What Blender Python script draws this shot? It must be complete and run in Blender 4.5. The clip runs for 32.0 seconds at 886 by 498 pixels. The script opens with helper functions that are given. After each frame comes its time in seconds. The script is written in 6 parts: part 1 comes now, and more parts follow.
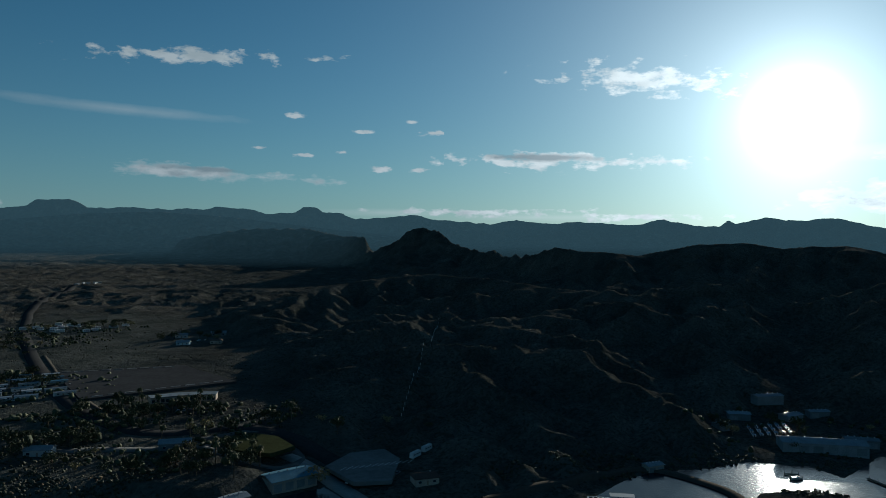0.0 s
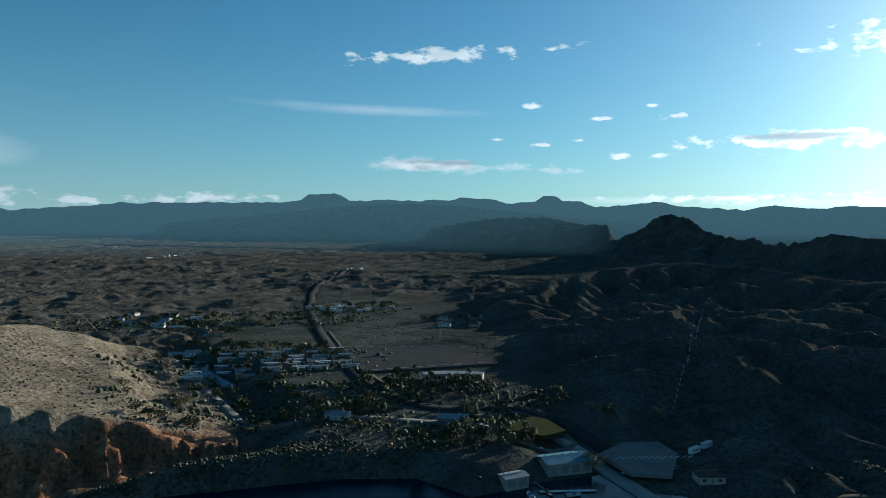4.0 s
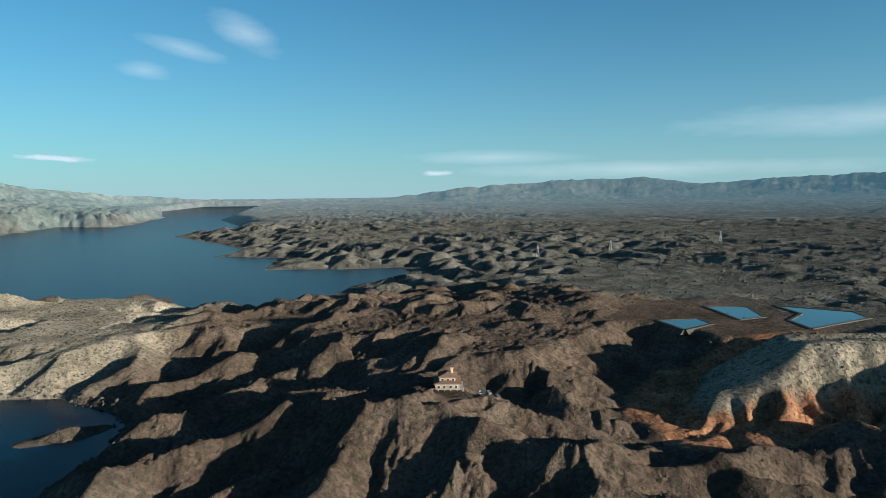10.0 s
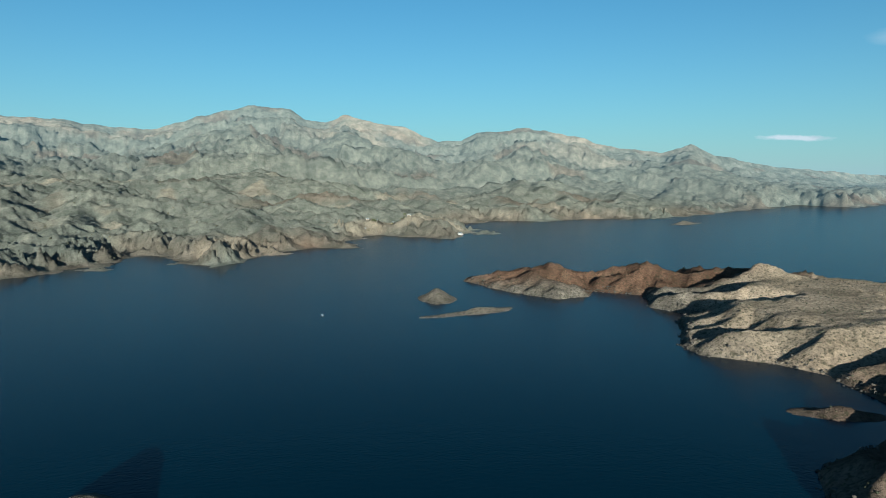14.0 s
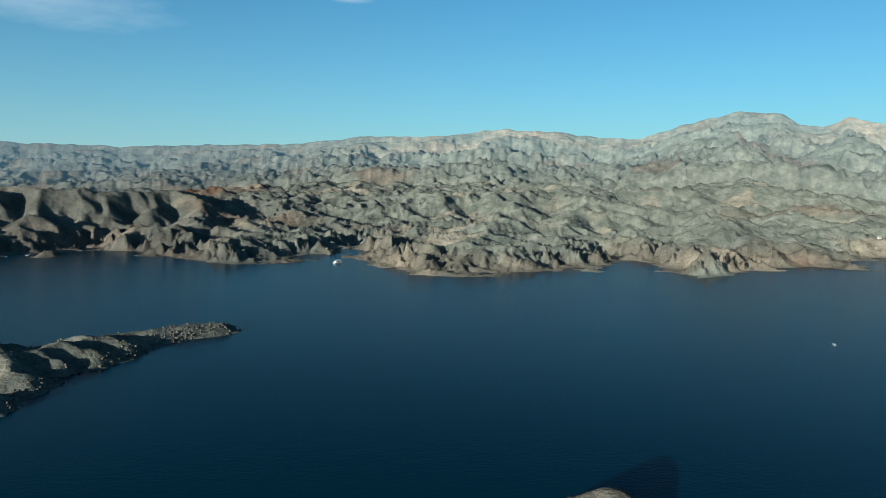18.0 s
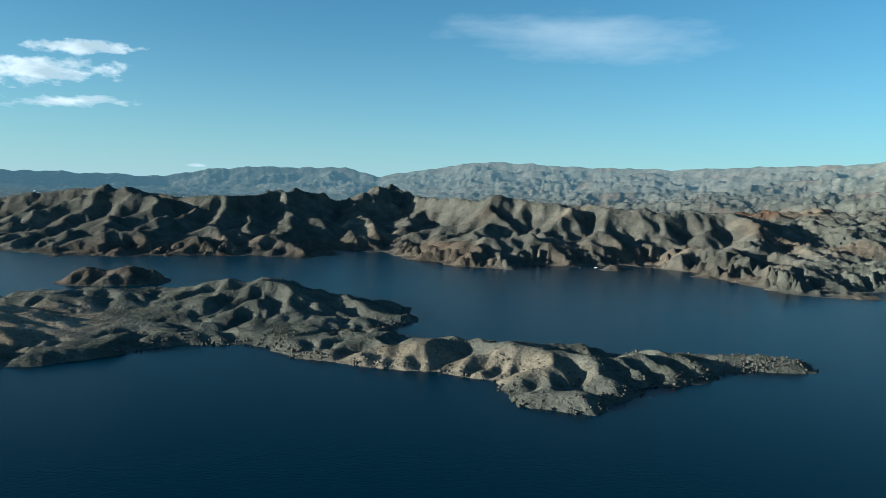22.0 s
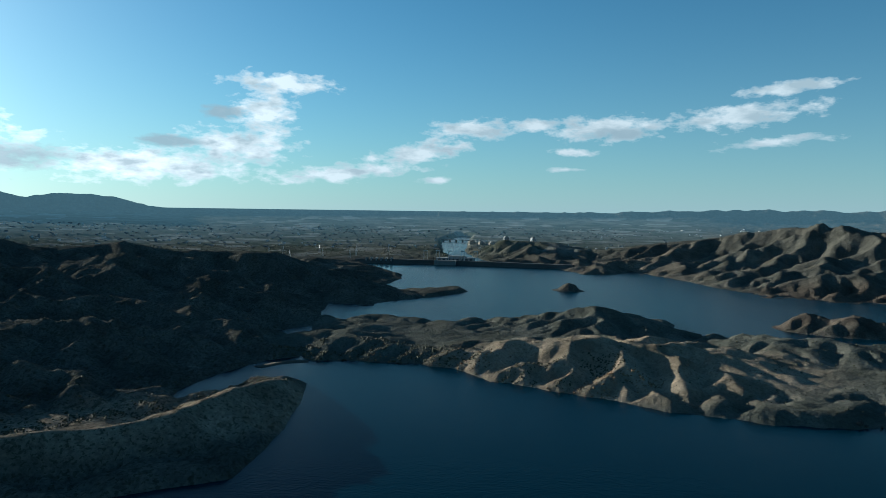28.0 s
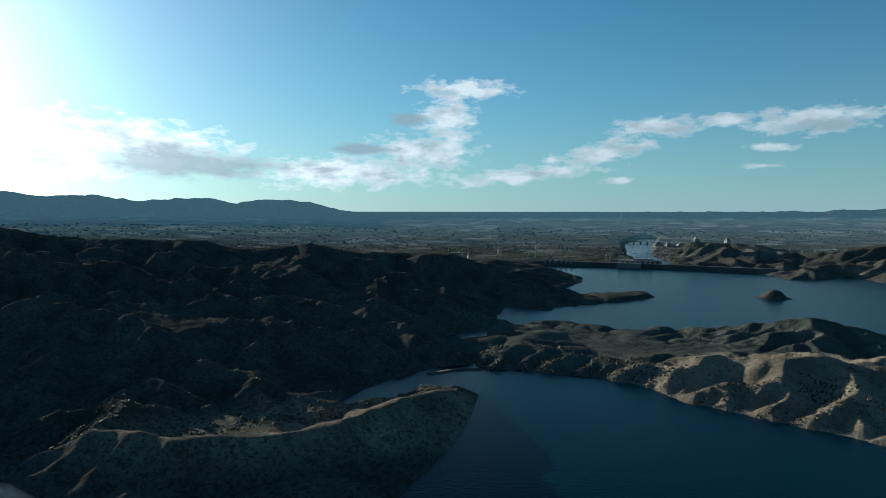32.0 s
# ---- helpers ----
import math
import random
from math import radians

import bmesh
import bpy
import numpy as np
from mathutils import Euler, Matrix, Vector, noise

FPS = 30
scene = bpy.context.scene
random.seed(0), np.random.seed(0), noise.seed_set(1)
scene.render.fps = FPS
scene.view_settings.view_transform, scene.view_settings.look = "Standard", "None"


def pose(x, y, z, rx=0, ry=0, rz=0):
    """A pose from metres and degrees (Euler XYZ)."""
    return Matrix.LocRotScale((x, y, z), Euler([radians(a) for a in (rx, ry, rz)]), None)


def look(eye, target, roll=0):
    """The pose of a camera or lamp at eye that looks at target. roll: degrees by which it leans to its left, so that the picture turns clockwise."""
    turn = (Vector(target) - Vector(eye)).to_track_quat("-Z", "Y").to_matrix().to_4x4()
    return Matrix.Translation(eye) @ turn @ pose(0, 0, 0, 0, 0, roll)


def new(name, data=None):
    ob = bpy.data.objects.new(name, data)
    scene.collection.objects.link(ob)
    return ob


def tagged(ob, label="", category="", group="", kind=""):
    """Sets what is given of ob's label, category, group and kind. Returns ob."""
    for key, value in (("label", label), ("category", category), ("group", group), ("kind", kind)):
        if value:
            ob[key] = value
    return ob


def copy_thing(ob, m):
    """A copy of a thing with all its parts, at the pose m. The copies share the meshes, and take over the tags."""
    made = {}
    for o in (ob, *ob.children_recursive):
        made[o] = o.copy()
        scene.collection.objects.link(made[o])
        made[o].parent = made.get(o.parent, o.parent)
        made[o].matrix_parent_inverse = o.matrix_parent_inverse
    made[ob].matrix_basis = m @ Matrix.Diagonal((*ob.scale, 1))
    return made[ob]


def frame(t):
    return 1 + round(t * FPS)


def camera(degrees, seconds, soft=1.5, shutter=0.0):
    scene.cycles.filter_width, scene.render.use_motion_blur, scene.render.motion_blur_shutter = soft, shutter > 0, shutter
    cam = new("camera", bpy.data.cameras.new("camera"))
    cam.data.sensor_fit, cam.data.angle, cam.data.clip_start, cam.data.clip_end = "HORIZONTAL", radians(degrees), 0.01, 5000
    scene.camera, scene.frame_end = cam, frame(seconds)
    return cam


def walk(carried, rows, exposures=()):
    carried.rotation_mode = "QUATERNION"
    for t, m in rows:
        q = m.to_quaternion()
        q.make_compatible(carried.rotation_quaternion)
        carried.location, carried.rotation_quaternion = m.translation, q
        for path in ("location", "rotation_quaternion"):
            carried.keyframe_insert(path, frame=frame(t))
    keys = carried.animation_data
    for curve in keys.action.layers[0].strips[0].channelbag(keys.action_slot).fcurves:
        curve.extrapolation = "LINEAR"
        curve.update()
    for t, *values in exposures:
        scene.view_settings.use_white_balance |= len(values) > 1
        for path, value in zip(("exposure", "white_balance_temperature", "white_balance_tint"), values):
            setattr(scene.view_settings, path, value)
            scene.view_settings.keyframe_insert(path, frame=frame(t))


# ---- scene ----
# ---- camera ----
# seconds, x, y, z, heading (anticlockwise from +y), tilt, lean
PATH = [
    (0.0, -0.0, 0.0, 120.0, 0.00, -0.43, 0.51),
    (0.5, -2.6, -0.5, 119.9, -0.79, -0.43, 0.49),
    (1.0, -5.0, -0.9, 119.7, -1.66, -0.42, 0.51),
    (1.5, -7.5, -1.2, 119.3, -2.54, -0.39, 0.50),
    (2.0, -10.1, -1.3, 118.8, -3.38, -0.36, 0.51),
    (2.5, -12.4, -1.0, 118.3, -2.17, -0.53, 0.46),
    (3.0, -14.4, -0.0, 117.9, 4.55, -0.81, 0.44),
    (3.5, -16.6, 1.2, 117.4, 11.83, -1.10, 0.31),
    (4.0, -19.0, 2.3, 116.9, 18.91, -1.42, 0.17),
    (4.5, -21.4, 3.1, 116.5, 26.01, -1.71, 0.05),
    (6.5, -28.5, -0.4, 116.2, 52.84, -2.63, -0.54),
    (7.0, -30.2, -3.1, 116.2, 59.24, -2.73, -0.65),
    (7.5, -31.8, -5.8, 116.3, 65.87, -2.81, -0.72),
    (8.0, -33.1, -8.7, 116.4, 71.16, -2.94, -0.80),
    (8.5, -34.3, -12.2, 116.6, 76.14, -3.11, -0.76),
    (9.0, -35.6, -15.8, 116.7, 81.51, -3.45, -0.70),
    (9.5, -37.0, -19.3, 116.7, 87.45, -3.84, -0.58),
    (10.0, -38.7, -23.2, 116.6, 94.51, -4.20, -0.49),
    (10.5, -39.8, -27.6, 116.4, 101.93, -4.55, -0.45),
    (11.0, -39.9, -32.3, 116.1, 109.78, -4.85, -0.33),
    (11.5, -39.2, -36.7, 115.6, 118.49, -5.29, -0.20),
    (12.0, -37.7, -40.3, 115.2, 126.23, -5.44, -0.10),
    (12.5, -36.2, -43.2, 114.8, 132.73, -5.46, -0.09),
    (13.0, -34.5, -45.6, 114.3, 138.88, -5.53, -0.11),
    (13.5, -32.8, -47.6, 113.8, 144.24, -5.59, 0.02),
    (14.0, -31.1, -49.6, 113.4, 149.00, -5.67, 0.09),
    (14.5, -29.4, -51.6, 113.2, 153.40, -5.72, 0.19),
    (16.5, -17.6, -58.6, 113.4, 170.13, -5.72, 0.60),
    (17.0, -14.9, -59.6, 113.7, 175.41, -5.52, 0.63),
    (17.5, -12.0, -60.1, 114.0, 180.60, -5.44, 0.78),
    (18.0, -9.1, -60.5, 114.2, 185.73, -5.34, 0.93),
    (18.5, -6.5, -61.2, 114.2, 191.14, -5.17, 0.99),
    (19.0, -3.2, -62.0, 114.1, 196.36, -5.01, 1.09),
    (19.5, 0.4, -63.0, 113.9, 201.43, -4.87, 1.22),
    (20.0, 4.4, -63.9, 113.5, 206.45, -4.73, 1.41),
    (20.5, 8.7, -64.3, 113.1, 211.65, -4.62, 1.60),
    (21.0, 13.4, -64.2, 112.7, 217.31, -4.56, 1.65),
    (21.5, 17.7, -63.7, 112.5, 222.56, -4.52, 1.83),
    (22.0, 21.7, -62.8, 112.6, 227.30, -4.56, 1.88),
    (22.5, 25.4, -62.3, 112.8, 232.34, -4.60, 1.83),
    (23.0, 29.1, -62.4, 113.2, 237.33, -4.66, 1.77),
    (23.5, 32.9, -62.8, 113.6, 242.75, -4.72, 1.70),
    (24.0, 37.7, -63.1, 114.1, 248.34, -4.57, 1.42),
    (24.5, 43.3, -62.8, 114.5, 253.34, -4.24, 1.29),
    (25.0, 48.6, -62.1, 114.9, 258.24, -3.95, 1.19),
    (25.5, 53.8, -61.2, 115.1, 263.26, -3.73, 1.03),
    (26.0, 58.9, -60.2, 115.3, 268.30, -3.45, 1.00),
    (26.5, 63.9, -59.3, 115.4, 273.02, -3.08, 0.79),
    (28.5, 82.6, -55.7, 115.5, 281.49, -2.86, 0.71),
    (29.0, 87.1, -54.6, 115.4, 283.50, -2.88, 0.64),
    (29.5, 91.8, -53.7, 115.2, 285.40, -2.88, 0.52),
    (30.0, 96.5, -52.6, 115.0, 287.20, -2.84, 0.48),
    (30.5, 101.5, -51.5, 114.6, 288.92, -2.80, 0.32),
    (31.0, 106.7, -50.2, 114.2, 290.75, -2.74, 0.15),
    (31.5, 112.1, -48.8, 113.7, 292.62, -2.75, 0.10),
    (32.0, 117.7, -47.4, 113.2, 294.34, -2.73, 0.05),
]


def way_of(heading, tilt):
    h, p = radians(heading), radians(tilt)
    return Vector((-math.sin(h) * math.cos(p), math.cos(h) * math.cos(p), math.sin(p)))


cam = camera(63.9, 32.0, soft=0.6)
walk(cam, [(t, look((x, y, z), Vector((x, y, z)) + way_of(h, p), lean)) for t, x, y, z, h, p, lean in PATH],
     exposures=[(0.0, 0.08, 5750, 2), (2.5, 0.10, 5750, 2), (4.0, 1.10, 5750, 2), (6.5, 1.30, 5750, 2), (9.0, 1.32, 5750, 2), (13.0, 1.15, 5750, 2), (19.0, 1.38, 5750, 2), (23.0, 1.56, 5750, 2), (26.0, 1.36, 5750, 2), (29.0, 1.12, 5750, 2), (32.0, 0.98, 5750, 2)])

# ---- light ----
SUN_HEADING, SUN_HEIGHT = 333.6, 9.3
world = bpy.data.worlds.new("world")
scene.world = world
world.use_nodes = True
sun_data = bpy.data.lights.new("sun", "SUN")
sun_data.energy, sun_data.angle, sun_data.color = 5.0, radians(0.53), (1.0, 0.89, 0.74)
sun = new("sun", sun_data)
sun.matrix_world = look(way_of(SUN_HEADING, SUN_HEIGHT) * 100, (0, 0, 0))


# clouds: kind, heading, height, half width and half height in degrees, tilt
CLOUDS_PUFF = [(19.7, 13.8, 7.5, 0.7, 3), (9.5, 14.3, 1.9, 0.3, 3), (344.0, 12.6, 8.2, 1.3, -6), (352.3, 6.6, 8.5, 0.9, -1), (344.3, 6.4, 6.5, 0.5, -1), (5.2, 5.85, 1.3, 0.3, 3),
               (2.1, 5.87, 1.4, 0.3, 3), (0.9, 8.8, 1.6, 0.3, 0), (6.3, 8.8, 1.0, 0.2, 0), (10.9, 6.9, 1.2, 0.25, 0), (50.9, 2.35, 2.0, 0.75, 0), (46.3, 2.1, 3.0, 0.45, 0),
               (38.0, 2.4, 6.0, 0.55, 2), (11.7, 9.8, 1.3, 0.28, 0), (2.7, 9.7, 0.6, 0.2, 0), (14.5, 7.3, 1.0, 0.22, 0), (8.0, 7.15, 0.8, 0.2, 0), (357.5, 2.55, 9.0, 0.42, 0), (345.0, 2.15, 8.0, 0.4, 0)]
CLOUDS_BANK = [(257.3, 7.5, 6.0, 1.0, 5), (254.5, 9.3, 3.6, 0.6, 6), (267.2, 6.8, 5.0, 1.2, 0), (294.0, 7.6, 2.8, 2.1, 0), (292.8, 9.9, 4.6, 0.9, 0), (296.0, 5.0, 5.0, 1.8, 0),
               (302.0, 3.4, 9.0, 1.5, 0), (287.8, 3.2, 7.0, 0.8, 6), (281.9, 4.9, 5.0, 1.0, 10), (277.5, 6.7, 4.0, 0.9, 0), (272.7, 7.1, 2.8, 0.7, 0), (268.2, 6.75, 2.8, 0.8, 0),
               (318.0, 5.2, 10.0, 2.2, -6), (325.0, 3.4, 10.0, 1.2, 0), (269.7, 5.0, 1.8, 0.4, 0)]
CLOUDS_LENS = [(18.3, 5.25, 8.6, 0.65, -2), (94.6, 1.9, 1.9, 0.25, 0), (123.2, 2.95, 2.7, 0.22, -4), (255.4, 5.5, 4.4, 0.5, 6), (270.3, 3.63, 1.8, 0.3, 0), (280.4, 2.72, 1.6, 0.35, 0),
               (246.5, 1.44, 1.0, 0.18, 0)]
CLOUDS_GREY = [(314.5, 4.0, 7.5, 1.5, -4), (297.0, 7.6, 2.2, 0.7, 0), (266.0, 6.4, 3.0, 0.5, 4), (301.0, 5.2, 3.0, 0.5, 0), (352.0, 6.9, 4.5, 0.35, -1), (18.0, 5.5, 5.0, 0.25, -2)]
CLOUDS_VEIL = [(5.0, 2.45, 6.0, 0.4, 0), (352.3, 2.15, 6.8, 0.35, 0), (327.0, 6.6, 5.0, 0.8, 0), (62.8, 5.2, 15.0, 1.5, 1), (58.3, 5.9, 7.5, 1.3, 2), (90.6, 3.1, 8.5, 0.6, 0),
               (78.5, 2.0, 17.0, 0.7, 0), (114.1, 11.1, 3.2, 0.8, -12), (109.6, 12.4, 3.2, 1.3, -25), (116.9, 9.4, 2.2, 0.8, -8), (54.5, 5.3, 7.0, 1.8, 0), (216.8, 12.1, 11.5, 1.9, -3),
               (193.2, 13.8, 1.7, 0.3, 0), (25.0, 9.6, 10.0, 0.5, -2)]


def build_sky(tree):
    n, l = tree.nodes, tree.links
    n.clear()
    out = n.new("ShaderNodeOutputWorld")
    back = n.new("ShaderNodeBackground")
    back.inputs[1].default_value = 0.05
    sky = n.new("ShaderNodeTexSky")
    sky.sky_type = "NISHITA"
    sky.sun_disc = False
    sky.sun_elevation, sky.sun_rotation = radians(SUN_HEIGHT), radians(360 - SUN_HEADING)
    sky.altitude, sky.air_density, sky.dust_density, sky.ozone_density = 300, 1.0, 0.15, 3.0
    tint = mix_color(tree, 1.0, sky.outputs[0], (0.58, 1.0, 1.04), "MULTIPLY")

    way = n.new("ShaderNodeTexCoord").outputs["Generated"]
    parts = n.new("ShaderNodeSeparateXYZ")
    l.new(way, parts.inputs[0])
    rise = math_node(tree, "MULTIPLY", math_node(tree, "ARCSINE", parts.outputs[2]), 180 / math.pi)
    turn = math_node(tree, "MULTIPLY", math_node(tree, "ARCTAN2", math_node(tree, "MULTIPLY", parts.outputs[0], -1.0), parts.outputs[1]), 180 / math.pi)

    def place(turned):
        c = n.new("ShaderNodeCombineXYZ")
        l.new(turned, c.inputs[0])
        l.new(rise, c.inputs[1])
        return c.outputs[0]

    toward = n.new("ShaderNodeVectorMath")
    toward.operation = "DOT_PRODUCT"
    l.new(way, toward.inputs[0])
    toward.inputs[1].default_value = way_of(SUN_HEADING, SUN_HEIGHT)
    near_sun = math_node(tree, "POWER", math_node(tree, "MAXIMUM", toward.outputs["Value"], 0.0), 6.0)
    # pale air over the horizon
    air = math_node(tree, "EXPONENT", math_node(tree, "MULTIPLY", math_node(tree, "MAXIMUM", rise, 0.0), -0.16))
    tint = mix_color(tree, math_node(tree, "MULTIPLY", air, 0.72), tint, mix_color(tree, near_sun, (3.6, 4.85, 5.7), (7.5, 8.6, 8.6)))
    # headings from -180 to 180, and the same counted from 0 to 360 for what lies behind
    whole = math_node(tree, "ADD", turn, math_node(tree, "MULTIPLY", math_node(tree, "LESS_THAN", turn, 0.0), 360.0))
    spots = {0: place(turn), 1: place(whole)}

    def grain(scale, stretch, detail, rough):
        m = n.new("ShaderNodeMapping")
        m.inputs["Scale"].default_value = (scale, scale * stretch, 1)
        l.new(spots[1], m.inputs[0])
        return noise_node(tree, 1.0, detail, rough, m.outputs[0])

    def field(clouds):
        total = None
        for heading, height, wide, high, tilt in clouds:
            ahead = heading < 60 or heading > 300
            m = n.new("ShaderNodeMapping")
            m.vector_type = "TEXTURE"
            m.inputs["Location"].default_value = ((heading if heading < 60 else heading - 360) if ahead else heading, height, 0)
            m.inputs["Rotation"].default_value = (0, 0, radians(-tilt))
            m.inputs["Scale"].default_value = (wide, high, 1)
            l.new(spots[0 if ahead else 1], m.inputs[0])
            v = n.new("ShaderNodeVectorMath")
            v.operation = "LENGTH"
            l.new(m.outputs[0], v.inputs[0])
            q = math_node(tree, "SUBTRACT", 1.0, v.outputs["Value"])
            total = q if total is None else math_node(tree, "MAXIMUM", total, q)
        return total

    def cover(total, grains, weight, gain, shift):
        a = math_node(tree, "MULTIPLY", math_node(tree, "SUBTRACT", grains, 0.5), weight)
        b = math_node(tree, "MULTIPLY", math_node(tree, "ADD", math_node(tree, "ADD", total, a), shift), gain)
        c = n.new("ShaderNodeClamp")
        l.new(b, c.inputs[0])
        return c.outputs[0]

    billow, streak = grain(0.55, 2.2, 8, 0.6), grain(0.16, 4.0, 6, 0.6)
    shade = grain(0.35, 2.5, 5, 0.55)
    puff = cover(field(CLOUDS_PUFF), billow, 4.2, 1.9, -0.25)
    bank = cover(field(CLOUDS_BANK), billow, 2.6, 1.8, -0.05)
    mixed = math_node(tree, "ADD", math_node(tree, "MULTIPLY", billow, 0.5), math_node(tree, "MULTIPLY", streak, 0.5))
    lens = cover(field(CLOUDS_LENS), mixed, 4.2, 1.6, -0.1)
    veil = math_node(tree, "MULTIPLY", cover(field(CLOUDS_VEIL), streak, 1.3, 0.9, 0.0), 0.45)
    lit = mix_color(tree, near_sun, (6.0, 6.6, 6.9), (13.0, 13.4, 13.4))
    grey = mix_color(tree, near_sun, (3.0, 3.9, 4.4), (2.6, 3.3, 3.8))
    dense = math_node(tree, "MULTIPLY", ramp(tree, shade, [(0.42, (0, 0, 0)), (0.62, (1, 1, 1))]), 0.75)
    col = mix_color(tree, veil, tint, lit)
    col = mix_color(tree, bank, col, mix_color(tree, math_node(tree, "MULTIPLY", dense, bank), lit, grey))
    col = mix_color(tree, lens, col, mix_color(tree, math_node(tree, "MULTIPLY", math_node(tree, "MULTIPLY", lens, dense), 0.9), lit, grey))
    col = mix_color(tree, puff, col, mix_color(tree, math_node(tree, "MULTIPLY", dense, 0.5), lit, grey))
    under = math_node(tree, "MULTIPLY", cover(field(CLOUDS_GREY), mixed, 3.6, 1.6, 0.0), 0.85)
    col = mix_color(tree, under, col, grey)
    # the sun's own glow
    facing = math_node(tree, "MAXIMUM", toward.outputs["Value"], 0.0)
    halo = None
    for power, weight in ((2500.0, 200.0), (420.0, 12.0), (110.0, 6.0), (40.0, 5.0), (14.0, 2.6), (5.0, 0.5)):
        ring = math_node(tree, "MULTIPLY", math_node(tree, "POWER", facing, power), weight)
        halo = ring if halo is None else math_node(tree, "ADD", halo, ring)
    col = mix_color(tree, 1.0, col, mix_color(tree, 1.0, (0.97, 0.99, 0.96), halo, "MULTIPLY"), "ADD")
    l.new(col, back.inputs[0])
    l.new(back.outputs[0], out.inputs[0])



# ---- numbers of the land ----
HUB = (20.0, -40.0, 115.0)


def noise2(x, y, seed=0):
    """Smooth gradient noise on arrays, about -0.7 to 0.7."""
    xi, yi = np.floor(x).astype(np.int64), np.floor(y).astype(np.int64)
    xf, yf = (x - xi).astype(np.float32), (y - yi).astype(np.float32)
    u, v = xf * xf * xf * (xf * (xf * 6 - 15) + 10), yf * yf * yf * (yf * (yf * 6 - 15) + 10)

    def corner(ix, iy, fx, fy):
        h = (ix * 374761393 + iy * 668265263 + seed * 974634777) & 0xFFFFFFFF
        h = ((h ^ (h >> 13)) * 1274126177) & 0xFFFFFFFF
        a = ((h ^ (h >> 16)) & 1023).astype(np.float32) * np.float32(math.pi / 512)
        return np.cos(a) * fx + np.sin(a) * fy

    a, b = corner(xi, yi, xf, yf), corner(xi + 1, yi, xf - 1, yf)
    c, d = corner(xi, yi + 1, xf, yf - 1), corner(xi + 1, yi + 1, xf - 1, yf - 1)
    return (a + (b - a) * u) * (1 - v) + (c + (d - c) * u) * v


def fbm(x, y, size, octaves=4, seed=0):
    total, amp = 0, 1.0
    for o in range(octaves):
        total = total + amp * noise2(x / size * 2 ** o + 17.3 * o, y / size * 2 ** o - 9.1 * o, seed + o)
        amp *= 0.5
    return total


def ridged(x, y, size, octaves=4, seed=0, sharp=1.0):
    """Sharp crests and rounded gullies, 0 to about 1."""
    total, amp, weight = 0, 0.55, 1.0
    for o in range(octaves):
        n = 1 - np.abs(noise2(x / size * 2 ** o + 5.7 * o, y / size * 2 ** o + 3.3 * o, seed + o)) * 1.7
        n = np.clip(n, 0, 1) ** (1.0 + sharp)
        total = total + amp * n * weight
        weight = np.clip(n * 1.6, 0, 1)
        amp *= 0.5
    return total


def gullies(x, y, gx, gy, seed):
    """Waves that run down the slope, set at random in each unit cell: height and its fall."""
    size = np.sqrt(gx * gx + gy * gy) + 1e-4
    sx, sy = gy / size * 6.6, -gx / size * 6.6
    xi, yi = np.floor(x).astype(np.int64), np.floor(y).astype(np.int64)
    xf, yf = (x - xi).astype(np.float32), (y - yi).astype(np.float32)
    total, fall, weight = 0, 0, 0
    for i in (-1, 0, 1):
        for j in (-1, 0, 1):
            h = ((xi + i) * 374761393 + (yi + j) * 668265263 + seed * 974634777) & 0xFFFFFFFF
            h = ((h ^ (h >> 13)) * 1274126177) & 0xFFFFFFFF
            h = h ^ (h >> 16)
            px, py = xf - i - (h & 255).astype(np.float32) / 255, yf - j - ((h >> 8) & 255).astype(np.float32) / 255
            w = np.exp(-3.2 * (px * px + py * py))
            phase = px * sx + py * sy
            total, fall, weight = total + w * np.cos(phase), fall - w * np.sin(phase), weight + w
    fall = fall / (weight + 1e-5)
    return total / (weight + 1e-5), fall * sx, fall * sy


def eroded(x, y, size, seed=0, waves=3, depth=0.13, fine=2.6):
    """Hills cut by gullies that branch down their slopes, about 0 to 1."""
    x, y = np.asarray(x, np.float32), np.asarray(y, np.float32)

    def base(px, py):
        n = noise2(px / size, py / size, seed)
        return 0.95 - 1.25 * np.sqrt(n * n + 0.006) + 0.35 * noise2(px / size * 2.1 + 9, py / size * 2.1, seed + 7)

    b, e = base(x, y), 0.03
    gx, gy = (base(x + e * size, y) - b) / e, (base(x, y + e * size) - b) / e
    strength = step01(np.sqrt(gx * gx + gy * gy) / 1.1)
    total, amp, freq = b, depth, fine
    for k in range(waves):
        c, dx, dy = gullies(x / size * freq + 3.1 * k, y / size * freq, gx, gy, seed + 11 * k)
        total = total + amp * (c - 0.35) * strength
        gx, gy = gx + dx * amp * freq * 0.8 * strength, gy + dy * amp * freq * 0.8 * strength
        freq, amp = freq * 2.0, amp * 0.5
    return np.clip(total, -0.4, 1.3)


def eroded_in(where, x, y, *rest):
    """The same, worked out only where it is wanted."""
    out = np.full(x.shape, 0.45, np.float32)
    if where.any():
        out[where] = eroded(x[where], y[where], *rest)
    return out


def step01(x):
    x = np.clip(x, 0, 1)
    return x * x * (3 - 2 * x)


